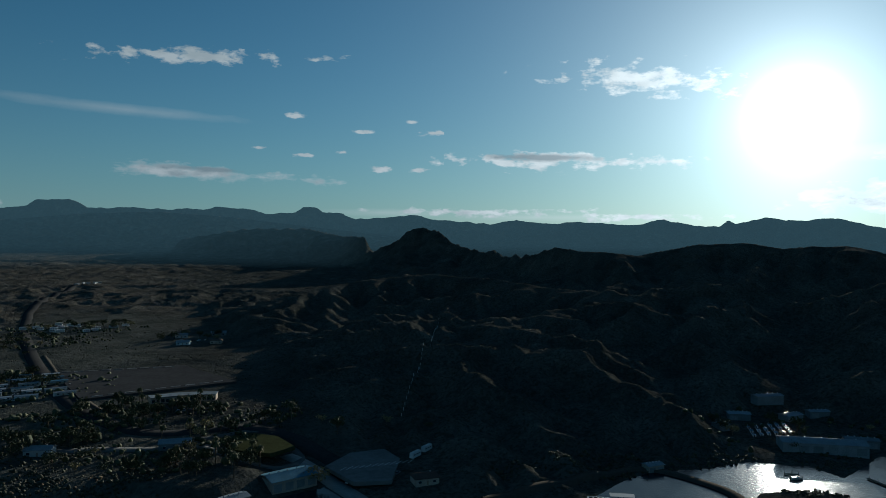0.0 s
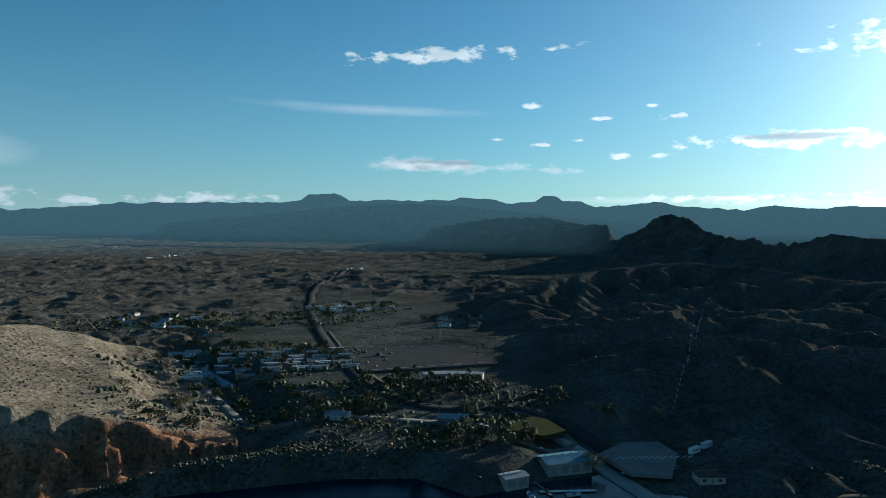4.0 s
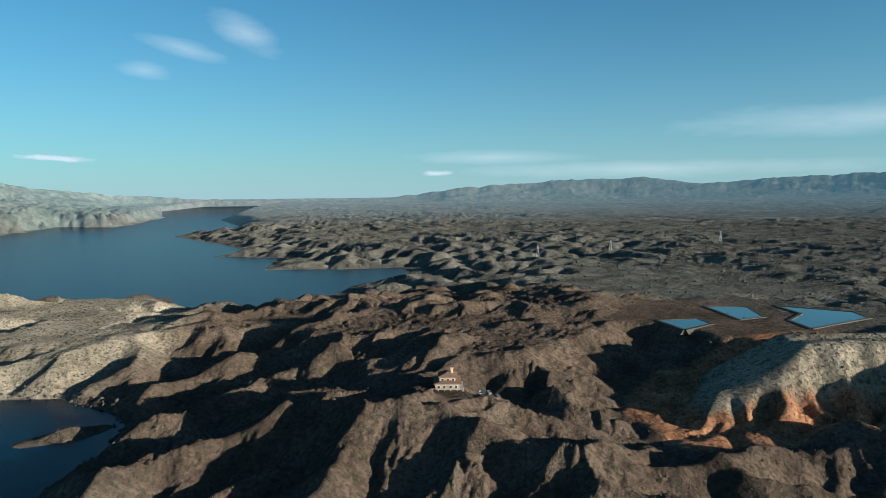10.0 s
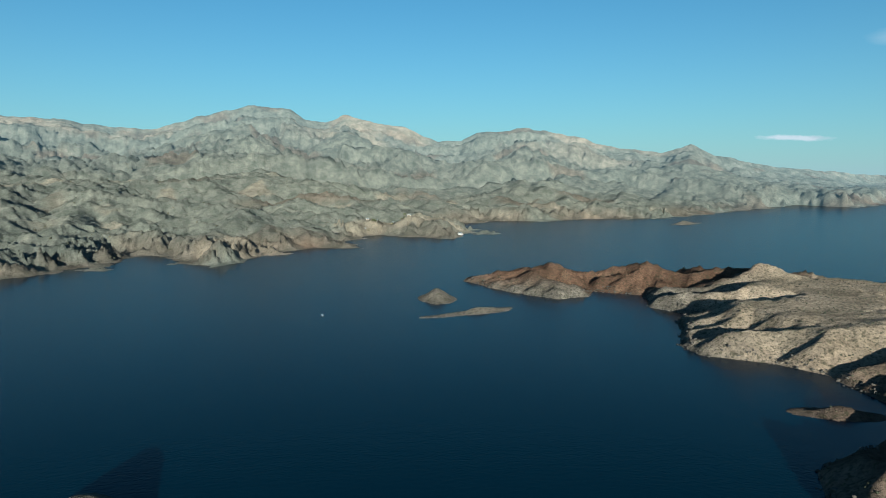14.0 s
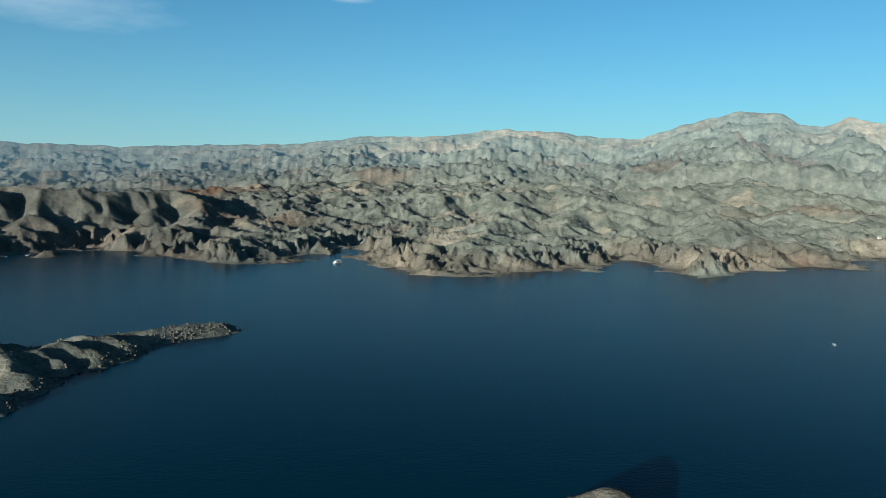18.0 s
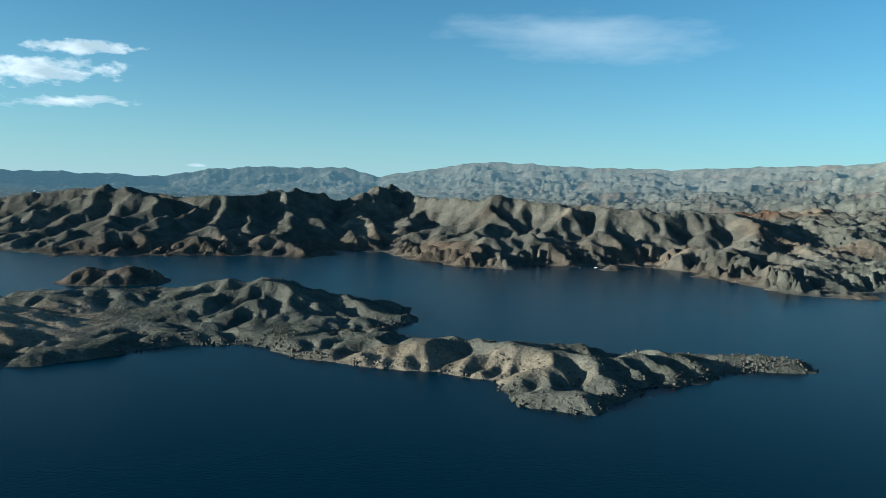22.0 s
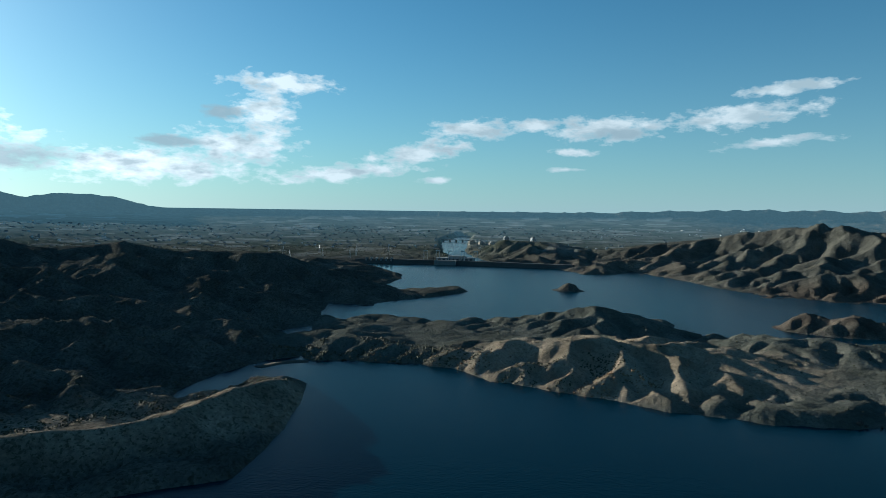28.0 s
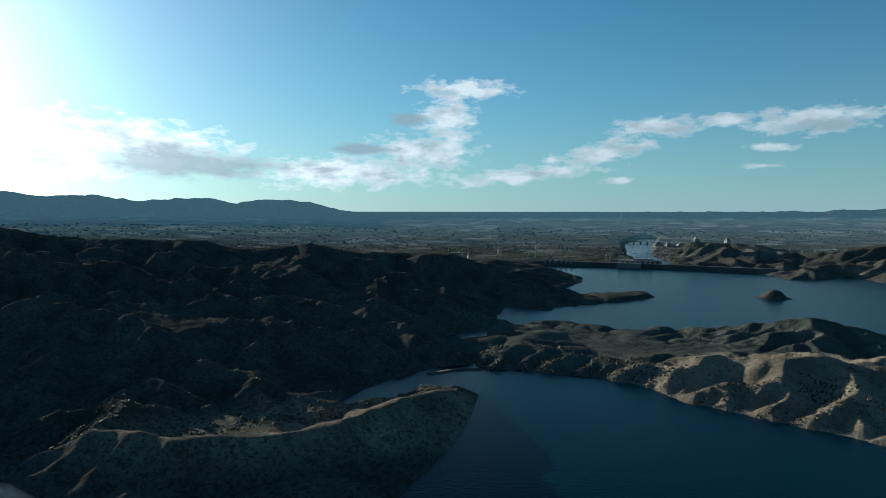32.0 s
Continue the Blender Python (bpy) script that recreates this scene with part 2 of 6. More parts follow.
def shore_distance(x, y, ring):
    """Metres to the outline of a ring of corners, positive inside it."""
    best, inside = np.full(x.shape, 1e12, np.float32), np.zeros(x.shape, bool)
    for (ax, ay), (bx, by) in zip(ring, ring[1:] + ring[:1]):
        dx, dy = bx - ax, by - ay
        k = np.clip(((x - ax) * dx + (y - ay) * dy) / (dx * dx + dy * dy), 0, 1)
        best = np.minimum(best, (x - ax - k * dx) ** 2 + (y - ay - k * dy) ** 2)
        if dy:
            inside ^= ((y >= ay) != (y >= by)) & (x < ax + (y - ay) / dy * dx)
    return np.where(inside, 1, -1) * np.sqrt(best)


def patch(x, y, cx, cy, rx, ry, turn=0.0, soft=0.35):
    """1 inside an oval, falling to 0 at its rim."""
    c, s = math.cos(radians(turn)), math.sin(radians(turn))
    u, v = ((x - cx) * c + (y - cy) * s) / rx, (-(x - cx) * s + (y - cy) * c) / ry
    return step01((1 - np.sqrt(u * u + v * v)) / soft)


def polar(heading, dist):
    a = radians(heading)
    return HUB[0] - math.sin(a) * dist, HUB[1] + math.cos(a) * dist


# the lake's outline: the settled shore under the camera, the hills to the north, the far shore, the dam
SHORE_EAST = [(1690, 425), (1380, 245), (1305, 232), (1200, 234), (1132, 191), (1173, 102), (1131, 88), (1054, 121), (962, 186),
              (935, 180), (945, 240), (830, 215), (800, 178), (620, 150), (595, 172), (540, 186), (500, 190), (474, 182), (498, 160), (540, 146), (531, 116), (481, 101), (432, 90),
              (400, 87), (360, 85), (325, 130), (300, 180), (307, 220), (312, 248), (300, 330), (274, 397), (252, 409), (209, 368), (202, 388),
              (172, 395), (136, 380), (113, 376), (92, 358), (65, 328), (-41, 331), (-54, 349), (-81, 328), (-107, 299), (-139, 315),
              (-174, 300), (-198, 282), (-238, 253), (-264, 243), (-281, 219), (-257, 176)]
SHORE_NORTH = [(-200, 100), (-190, 0), (-215, -110), (-262, -178), (-294, -203), (-340, -206), (-384, -216), (-404, -233), (-430, -279), (-427, -312),
               (-406, -350), (-415, -376), (-480, -431), (-512, -448), (-510, -487), (-551, -536), (-528, -584), (-501, -560), (-466, -560),
               (-456, -600), (-452, -648), (-456, -711), (-520, -715), (-620, -640), (-720, -560), (-790, -490), (-712, -465), (-748, -400),
               (-790, -278), (-797, -228), (-960, -216), (-1062, -148), (-1203, -182), (-1174, -278), (-1166, -406), (-1395, -452),
               (-1429, -601), (-1561, -558), (-2188, -1032), (-2758, -1019), (-3886, -1568), (-5872, -2148), (-15000, -4400)]
SHORE_WEST = [(-15000, -5800), (-6586, -3193), (-4249, -2068), (-2926, -1646), (-2958, -1920), (-1973, -1598), (-1600, -1480), (-1400, -1580),
              (-1228, -1537), (-1127, -1631), (-919, -1518), (-875, -1275), (-728, -1221), (-683, -1315), (-564, -1290), (-493, -1136),
              (-377, -1131), (-286, -1003), (-245, -1000), (-205, -1123), (-161, -1234), (-127, -1031), (-76, -1070), (-35, -1006),
              (48, -938), (95, -942), (149, -995), (208, -1093), (275, -1320), (304, -1041), (407, -991), (485, -1085)]
SHORE_SOUTH = [(545, -1055), (664, -1160), (685, -1089), (760, -943), (756, -855), (829, -815), (905, -822), (1083, -917), (1083, -771),
               (1030, -685), (1105, -610), (1157, -442), (1190, -372), (1333, -293), (1400, -275), (1609, -190), (1520, -150),
               (1500, -90), (1624, -46), (1673, 140)]
LAKE = SHORE_EAST + SHORE_NORTH + SHORE_WEST + SHORE_SOUTH
PENINSULA = [(602, 132), (612, 113), (611, 56), (596, 19), (568, -10), (545, -67), (516, -118), (500, -175), (497, -216), (512, -262),
             (481, -302), (463, -312), (426, -308), (405, -324), (353, -351), (308, -377), (287, -359), (267, -346), (234, -368),
             (241, -394), (234, -417), (252, -428), (235, -459), (226, -538), (201, -569), (209, -586), (252, -548), (290, -531),
             (340, -471), (383, -438), (426, -411), (470, -412), (484, -455), (538, -501), (595, -490), (700, -475), (760, -400), (750, -300), (775, -230),
             (815, -172), (880, -165), (900, -120), (870, -30), (826, 65), (835, 160), (760, 200), (650, 190)]
RIVER = [(1735, 110), (1842, 140), (2034, 205), (2275, 258), (2559, 290), (3070, 355), (3700, 425), (3850, 510), (3081, 470), (2747, 415), (2249, 325), (1930, 240), (1760, 185)]
LAGOON = [(721, 222), (780, 200), (740, 182), (712, 200)]
# islands: x, y, half length, half width, turn, height
ISLANDS = [(862, -335, 62, 45, 70, 26), (1186, -62, 27, 20, 80, 22), (-800, -420, 45, 26, 10, 20), (-368, -622, 32, 17, 60, 9),
           (-362, -548, 42, 11, 0, 7), (-366, -238, 26, 10, -42, 9), (-46, -296, 20, 26, 0, 13), (-1480, -1270, 75, 18, 10, 12), (655, -1010, 28, 16, 60, 12), (176, 336, 24, 14, 0, 4)]
SPIT = [(512, 108), (471, 112), (414, 118), (376, 132), (350, 155), (337, 190), (330, 240)]
BLUFF = [(-238, 312), (-258, 284), (-284, 240), (-330, 205), (-378, 178), (-376, 140), (-366, 105), (-352, 62), (-400, 48), (-470, 80), (-520, 200),
         (-575, 330), (-570, 480), (-480, 540), (-360, 450), (-272, 370)]

# skylines: heading and height of the crest in degrees over the hub
CREST_SUNWARD = [(280, -0.1), (293.6, 0.05), (301, 0.2), (304.4, 1.02), (307.5, 1.23), (309.6, 0.91), (312, 1.24), (317, 1.03), (319.6, 1.46), (322.8, 1.22),
                 (325.6, 1.64), (327.7, 1.41), (329.1, 1.45), (331.3, 2.08), (334.7, 1.93), (336.1, 2.15), (338.1, 1.68), (338.6, 1.98), (339.2, 1.5),
                 (341.3, 1.68), (343.2, 2.12), (345.1, 1.58), (350.2, 1.83), (352.3, 1.68), (354.5, 1.94), (356.4, 1.69), (360.5, 1.92)]
CREST_EAST = [(2.9, 2.35), (5, 2.09), (7.2, 1.93), (8.3, 2.44), (9.8, 2.41), (10.4, 2.85), (11.3, 2.88), (11.9, 2.45), (14.2, 2.28), (15.7, 2.63), (17.7, 2.7), (19.3, 2.45),
              (26.6, 2.45), (27.4, 2.9), (29.8, 2.88), (30.4, 2.35), (36.5, 2.16), (43.6, 2.0), (47, 1.62), (50.3, 1.37), (51.3, 1.69), (54.5, 1.4), (58.4, 1.1),
              (61.1, 1.44), (66.4, 1.33), (71.8, 1.0), (75.2, 0.9), (78.7, 1.35), (84.8, 1.25), (92.4, 0.73), (98.3, -0.03), (104.6, -0.34), (106.3, -0.14)]
CREST_WEST = [(107.2, -0.35), (113, 0.01), (118.6, 0.34), (123.6, 0.81), (127.9, 1.63), (129.6, 2.53), (131.8, 1.83), (135.9, 2.43), (138.1, 3.11), (141.7, 3.73),
              (145.8, 3.41), (147.1, 2.74), (148.9, 2.73), (151.5, 3.84), (154.4, 4.22), (156.1, 4.7), (157.7, 4.16), (159.3, 4.28), (160.4, 4.99), (163.1, 5.3),
              (166, 4.7), (170, 3.4), (172.7, 3.42), (176.7, 3.93), (181.1, 4.06), (184.9, 3.5), (191.5, 3.35), (196.7, 2.74), (202, 2.5)]
CREST_SOUTH = [(208.9, 2.17), (214.7, 2.15), (220, 2.33), (223.8, 2.4), (229.5, 1.6), (232.4, 1.05), (235, 1.58), (240.3, 1.5), (245.5, 1.19), (248.6, 0.45),
               (257.3, 0.6), (263.2, 0.36), (268.5, 0.22), (277.6, 0.2)]
CREST_REACH = [(0, 9000), (60, 9000), (94, 9500), (99, 13000), (117, 13000), (121, 8000), (128, 5600), (195, 5600), (215, 7000), (235, 9500), (300, 11000), (330, 9500), (360, 9000)]
CREST_FOOT = [(0, 6600), (60, 7000), (94, 7500), (99, 11500), (117, 11500), (120, 4500), (124, 2600), (140, 1400), (175, 1000), (200, 1250), (225, 3200), (245, 7000), (300, 8500), (360, 6800)]
# nearer ranges: heading, distance, height of the crest in degrees
RANGE_FAR_HILLS = [(3, 6000, 0.4), (8, 6000, 0.9), (13.6, 6000, 1.5), (17, 6000, 1.88), (21.9, 6000, 2.15), (26.8, 6000, 1.9), (32, 6000, 1.3), (40, 5800, 0.5)]
RANGE_DARK_HILLS = [(344, 1350, -0.9), (347.5, 1300, -0.5), (350.3, 1350, -0.39), (352, 1400, 0.05), (354, 1500, -0.05), (355.6, 1650, -0.12), (357.5, 1900, 0.3), (359.3, 2150, 0.76), (1.6, 2265, 1.33), (3.8, 2265, 1.0),
                    (6, 2400, 0.5), (8.3, 3200, 0.5), (11, 3600, 1.1), (15.7, 3800, 1.0), (20, 4000, 0.2)]
RANGE_SUN_HILLS = [(346.3, 1400, -0.8), (341.7, 1300, 0.22), (338.1, 1280, 0.32), (336.1, 1250, -0.05), (334.5, 1230, 0.16), (332, 1220, 0.18), (329.7, 1200, -0.28),
                   (326, 1170, -0.75), (322.9, 1160, -0.98), (319.3, 1150, -1.54), (313.8, 1150, -1.9), (310.5, 1150, -1.95), (305.8, 1150, -2.8),
                   (301.8, 1150, -2.35), (298.2, 1150, -2.9), (291.3, 1150, -3.1), (287.3, 1150, -4.4), (283, 1200, -5)]
RANGE_LOW_HILLS = [(343, 900, -4.5), (349, 950, -3.6), (353, 1000, -3.2), (357, 1100, -2.6), (2, 1200, -2.3), (7, 1150, -2.7), (12, 1050, -3.6), (17, 950, -5.0)]
RANGE_DAM_HILLS = [(277, 2000, -2.6), (274.9, 2000, -1.95), (270.3, 2000, -2.1), (267.6, 1900, -2.7), (263, 1850, -2.0), (258.5, 1800, -1.5), (255.2, 1750, -1.03), (251.4, 1700, -0.62),
                   (247.1, 1600, -1.5), (243.5, 1550, -1.3), (240.4, 1650, -0.8), (238.6, 1700, -0.35), (235.3, 1750, -1.2), (231, 1950, 0.5), (227.3, 1700, -0.9),
                   (223.4, 1550, -0.55), (217.1, 1500, -1.2), (210, 1500, -1.6), (203, 1600, -1.4)]


def crest(heading, dist, line, near, far, power, warp):
    """Height of a range over the ground: a crest line that falls off towards the hub and away from it."""
    line = sorted(((h if h > line[0][0] - 180 else h + 360), d, e) for h, d, e in line) if line[0][0] < 180 else \
        sorted(((h + 360 if h < 180 and line[0][0] - h > 180 else h), d, e) for h, d, e in line)
    hs, ds, es = (np.array(c) for c in zip(*line))
    a = np.where(heading < hs[0] - 60, heading + 360, np.where(heading > hs[-1] + 60, heading - 360, heading))
    d0 = np.interp(a, hs, ds)
    top = HUB[2] + d0 * np.tan(np.radians(np.interp(a, hs, es)))
    off = dist - d0
    off = off + warp * np.clip(np.abs(off) / 250, 0, 1)
    fall = np.where(off < 0, 1 + off / near, 1 - off / far)
    side = step01((a - hs[0] + 2.5) / 2.5) * step01((hs[-1] + 2.5 - a) / 2.5)
    return top * np.clip(fall, 0, 1) ** power * side, side * np.clip(fall, 0, 1)


def full_forms(x, y):
    """Height over the lake before the water cut it, and the shares of sand, red rock, scrub, distance haze, orange
    cliff and darkened ground, at places of the plan.
    """
    dx, dy = x - HUB[0], y - HUB[1]
    dist, heading = np.hypot(dx, dy), np.degrees(np.arctan2(-dx, dy)) % 360
    wob = fbm(x, y, 60, 3, 3)
    near = dist < 11500
    water = np.full(x.shape, -500, np.float32)
    for ring in (LAKE,):
        water[near] = shore_distance(x[near], y[near], ring)
    mid = dist < 1300
    pen = np.full(x.shape, -500, np.float32)
    pen[mid] = shore_distance(x[mid], y[mid], PENINSULA)
    lag = np.full(x.shape, -500, np.float32)
    lag[mid] = shore_distance(x[mid], y[mid], LAGOON)
    riv = np.full(x.shape, -500, np.float32)
    rm = (dist < 4500) & (dist > 1400) & (heading > 255) & (heading < 295)
    riv[rm] = shore_distance(x[rm], y[rm], RIVER)
    inland = np.maximum(-water, pen)
    inland = np.minimum(inland, -lag)
    inland = np.minimum(inland, -riv * 0.7)
    isle = np.full(x.shape, -500, np.float32)
    isle_h = np.zeros(x.shape, np.float32)
    isle_id = np.full(x.shape, -1)
    for number, (cx, cy, rx, ry, turn, h) in enumerate(ISLANDS):
        c, s = math.cos(radians(turn)), math.sin(radians(turn))
        u, v = ((x - cx) * c + (y - cy) * s) / rx, (-(x - cx) * s + (y - cy) * c) / ry
        q = (1 - np.sqrt(u * u + v * v)) * min(rx, ry)
        isle_h = np.where(q > -12, h, isle_h)
        isle_id = np.where((q > isle) & (q > -16), number, isle_id)
        isle = np.maximum(isle, q)
    over = step01((heading - 112) / 6) * step01((262 - heading) / 8) * step01((dist - 840) / 60)
    er_west = eroded_in((over > 0) & (dist < 5000), x + wob * 12, y + wob * 12, 125, 91, 3, 0.17)
    er_pen = eroded_in(pen > -60, x + wob * 8, y, 95, 85, 3, 0.15)
    brown = patch(x, y, -510, -50, 420, 330, 20, 0.4)
    er_brown = eroded_in(brown > 0, (x * -0.92 + y * 0.4) / 1.7 + wob * 8, x * 0.4 + y * 0.92 + wob * 10, 78, 51, 3, 0.15)
    inland = inland + wob * np.clip(dist / 90, 2, 14) * 0.55 + over * (er_west - 0.45) * 80 + step01((pen + 40) / 40) * (er_pen - 0.45) * 17
    isle = isle + wob * 7
    on_isle = isle > inland
    inland = np.maximum(inland, isle)

    # broad heights and roughness
    east = step01((heading - 300) / 25) + step01((105 - heading) / 30) * (heading < 200)
    rise_from = np.interp(heading, (225, 255, 300, 320), (900, 2600, 2600, 900))
    slope = np.where(heading > 200, np.interp(heading, (240, 275, 300, 340, 360), (0.0135, 0.0135, 0.0138, 0.013, 0.0145)), np.interp(heading, (0, 45, 70, 95, 115), (0.0148, 0.0150, 0.0118, 0.0075, 0.006)))
    plain = np.interp(heading, (225, 250, 300, 320), (14, 4, 5, 14)) + np.clip(dist - rise_from, 0, 1e5) * slope
    flat = np.interp(heading, (0, 20, 112, 222, 232, 300, 335, 360), (0.8, 1, 1, 1, 0.12, 0.12, 0.5, 0.8))
    rough = 27 * (0.35 + 0.65 * step01(fbm(x, y, 700, 2, 23) * 1.6 + 0.5)) * flat * step01((dist - 500) / 700) * np.interp(dist, (0, 1300, 3000, 6000), (1, 1, 0.6, 0.35))
    size = 150.0
    sandy = patch(x, y, -590, -370, 230, 115, 25, 0.4)
    redland = patch(x, y, -600, -585, 235, 95, -42, 0.4)
    settle = np.maximum(patch(x, y, -300, 620, 170, 480, 27, 0.3), patch(x, y, -120, 385, 100, 60, 15, 0.4))
    yard = np.maximum(patch(x, y, 222, 445, 85, 75, 0, 0.5), patch(x, y, -45, 372, 75, 48, 0, 0.5))
    spit = patch(x, y, 425, 150, 150, 62, -38, 0.4)
    penin = step01((pen + 20) / 15)
    westside = step01((heading - 112) / 6) * step01((262 - heading) / 8) * step01((dist - 840) / 40) * (1 - np.maximum(np.maximum(sandy, redland), brown))
    gl = eroded_in(dist < 6500, (0.5 * x + 0.866 * y) / 2.1 + wob * 8, 0.866 * x - 0.5 * y + wob * 8, 95, 21, 3, 0.16)
    fine = ridged(x + 30 * fbm(x, y, 90, 2, 31), y, 62, 4, 41)
    h = plain + rough * (gl - 0.5) * (0.8 + 0.7 * step01((heading - 80) / 15) * step01((120 - heading) / 8))
    h_brown = 7 + 12 * step01(inland / 120) + (12 * fbm(x, y, 260, 2, 57) + 24 * (er_brown - 0.4)) * step01(inland / 28) * (0.7 + 0.3 * step01((np.hypot(x + 310, y - 180) - 60) / 130)) - 5 * (1 - step01((np.hypot(x + 310, y - 180) - 60) / 130))
    h = h + (h_brown - h) * brown
    h = h + ((7 + 13 * step01(inland / 25) + 8 * fbm(x, y, 150, 3, 59) * step01(inland / 60)) - h) * sandy
    h = h + ((2 + 15 * step01(inland / 60) + 32 * (eroded_in(redland > 0, x, y, 95, 61, 3, 0.15) - 0.25) * step01(inland / 30)) - h) * redland
    backhill = patch(x, y, 75, 700, 260, 330, 0, 0.35) * step01((y - 385 + 0.2 * x) / 80)
    h = h + backhill * (12 + 28 * (eroded_in(backhill > 0, x, y, 110, 81, 3, 0.17) - 0.35))
    h = h + ((5 + 0.012 * dist + 1.0 * fbm(x, y, 120, 3, 71)) - h) * settle
    sd = np.full(x.shape, 1e6, np.float32)
    for (ax, ay), (bx, by) in zip(SPIT, SPIT[1:]):
        k = np.clip(((x - ax) * (bx - ax) + (y - ay) * (by - ay)) / ((bx - ax) ** 2 + (by - ay) ** 2), 0, 1)
        sd = np.minimum(sd, np.hypot(x - ax - k * (bx - ax), y - ay - k * (by - ay)))
    h_spit = 3 + (5 + 9 * step01((535 - x) / 100)) * np.exp(-(sd / 27) ** 2) + 3.0 * fine * step01(inland / 30)
    h = h + (h_spit - h) * spit
    h = h + (4 - h) * yard
    h = h + (12.0 - h) * patch(x, y, -234, 550, 112, 82, 40, 0.35)
    humps = np.zeros(x.shape, np.float32)
    for cx, cy, rx, ry, turn, top in ((625, -85, 130, 190, 20, 15), (800, -85, 120, 110, 0, 19), (630, -400, 150, 130, 30, 18), (330, -420, 190, 80, 35, 8),
                                      (720, -260, 110, 120, 0, 8), (680, 130, 130, 60, 20, 5)):
        humps = np.maximum(humps, top * patch(x, y, cx, cy, rx, ry, turn, 0.95))
    hp = 1.5 + 3.5 * step01(inland / 14) + humps * step01(inland / 34) * (0.88 + 0.3 * er_pen) + 1.5 * (fine - 0.4) * step01(inland / 25)
    h = h + (hp - h) * penin
    hw = 6 + np.interp(heading, (205, 235), (24, 9)) * step01(inland / 90) + np.clip(inland, 0, 700) * 0.03 + np.interp(heading, (150, 195, 215, 235), (36, 38, 34, 14)) * (er_west - 0.3) * step01(inland / 60) + 5 * (fine - 0.4) * step01(inland / 40)
    h = h + (hw - h) * westside * (1 - penin)

    # ranges
    rg = ridged(x + wob * 60, y + wob * 60, 420, 6, 101, 0.7)
    rs = eroded_in(dist < 7000, x + wob * 16, y + wob * 16, 230, 111, 3, 0.14)
    bulk, ridge = np.zeros(x.shape, np.float32), np.zeros(x.shape, np.float32)
    warp = 170 * fbm(x, y, 420, 3, 115)
    for line, nearw, farw, p, cut in ((RANGE_FAR_HILLS, 2300, 2000, 1.3, 0.3), (RANGE_DARK_HILLS, 900, 900, 0.85, 0.42), (RANGE_SUN_HILLS, 780, 700, 0.7, 0.42),
                                      (RANGE_LOW_HILLS, 720, 500, 0.8, 0.42), (RANGE_DAM_HILLS, 560, 420, 0.62, 0.22)):
        top, near_crest = crest(heading, dist, line, nearw, farw, p, warp)
        carve = 1 - cut * (1 - np.clip(rs * 0.85 + rg * 0.25, 0, 1)) * (1 - near_crest ** 3) * 2.0
        bulk = np.maximum(bulk, top * np.clip(carve, 0.1, 1.1))
        ridge = np.maximum(ridge, near_crest ** 6)
    bulk = bulk * step01((inland + 10) / 70) * (1 - penin) * (1 - sandy) * (1 - np.maximum(settle, np.maximum(yard, spit)))
    h = np.maximum(h, bulk) + 0.15 * np.minimum(h, bulk)
    sunhill = step01((heading - 284) / 8) * step01((352 - heading) / 6) * step01((dist - 330) / 100) * step01((1250 - dist) / 250) * step01(inland / 60) * (1 - np.maximum(spit, yard)) * (1 - penin)
    h = h + sunhill * 20 * (gl - 0.42)
    crests = CREST_SUNWARD + [(a + 360, e) for a, e in CREST_EAST + CREST_WEST + CREST_SOUTH]
    ca, ce = (np.array(c) for c in zip(*crests))
    ah = np.where(heading < ca[0], heading + 360, heading)
    reach = np.interp(heading, *zip(*CREST_REACH))
    foot = np.interp(heading, *zip(*CREST_FOOT))
    jag = 0.15 * fbm(ah, 0 * ah + 3.5, 1.3, 5, 161)
    top = HUB[2] + reach * np.tan(np.radians(np.interp(ah, ca, ce) + jag))
    q = (dist - foot) / (reach - foot)
    q = np.where(q < 1, np.minimum(q * 1.07, 1.0), np.maximum(q - 0.05, 1.0))
    rise = np.where(q < 1, np.clip(q, 0, 1) ** np.interp(heading, (100, 125, 190, 230), (1.5, 1.25, 1.3, 1.5)), np.clip(1 - (q - 1) * 1.5, 0, 1))
    spur = 0.55 * ridged(x + wob * 100, y + wob * 100, np.float32(760), 6, 121, 0.6) + 0.5 * eroded_in(dist > 900, x + wob * 60, y + wob * 60, 900, 125, 3, 0.21)
    lowland = plain + (hw - plain) * westside * (1 - penin)
    mount = (top - lowland) * rise * (1 - 0.95 * (1 - np.clip(spur * 1.2, 0, 1)) * np.clip(1.02 - np.clip(q, 0, 1) ** 5, 0, 1))
    h = h + np.where(q > 0, mount, 0) * step01(inland / 150)
    h = h + westside * step01((dist - 900) / 900) * step01(inland / 200) * 32 * (eroded_in(westside > 0, x + wob * 20, y, 260, 131, 3, 0.17) - 0.45) * np.clip(1 - q, 0, 1)

    # the eroded bluff, the lone butte
    bl = np.full(x.shape, -500, np.float32)
    nb = patch(x, y, -400, 270, 420, 420, 0, 0.1) > 0
    bl[nb] = shore_distance(x[nb], y[nb], BLUFF)
    summit = np.interp(y, (30, 90, 135, 200), (9, 19, 32, 33)) + 7 * step01((95 - bl) / 55) * step01((y - 90) / 60) + 6 * patch(x, y, -490, 440, 140, 130, 0, 0.8) + 1.2 * fbm(x, y, 60, 3, 151)
    side_u, side_v = (x + 238) * -0.765 + (y - 312) * 0.643, (x + 238) * -0.74 + (y - 312) * -0.67
    gentle = step01((side_u - side_v + 60) / 120)
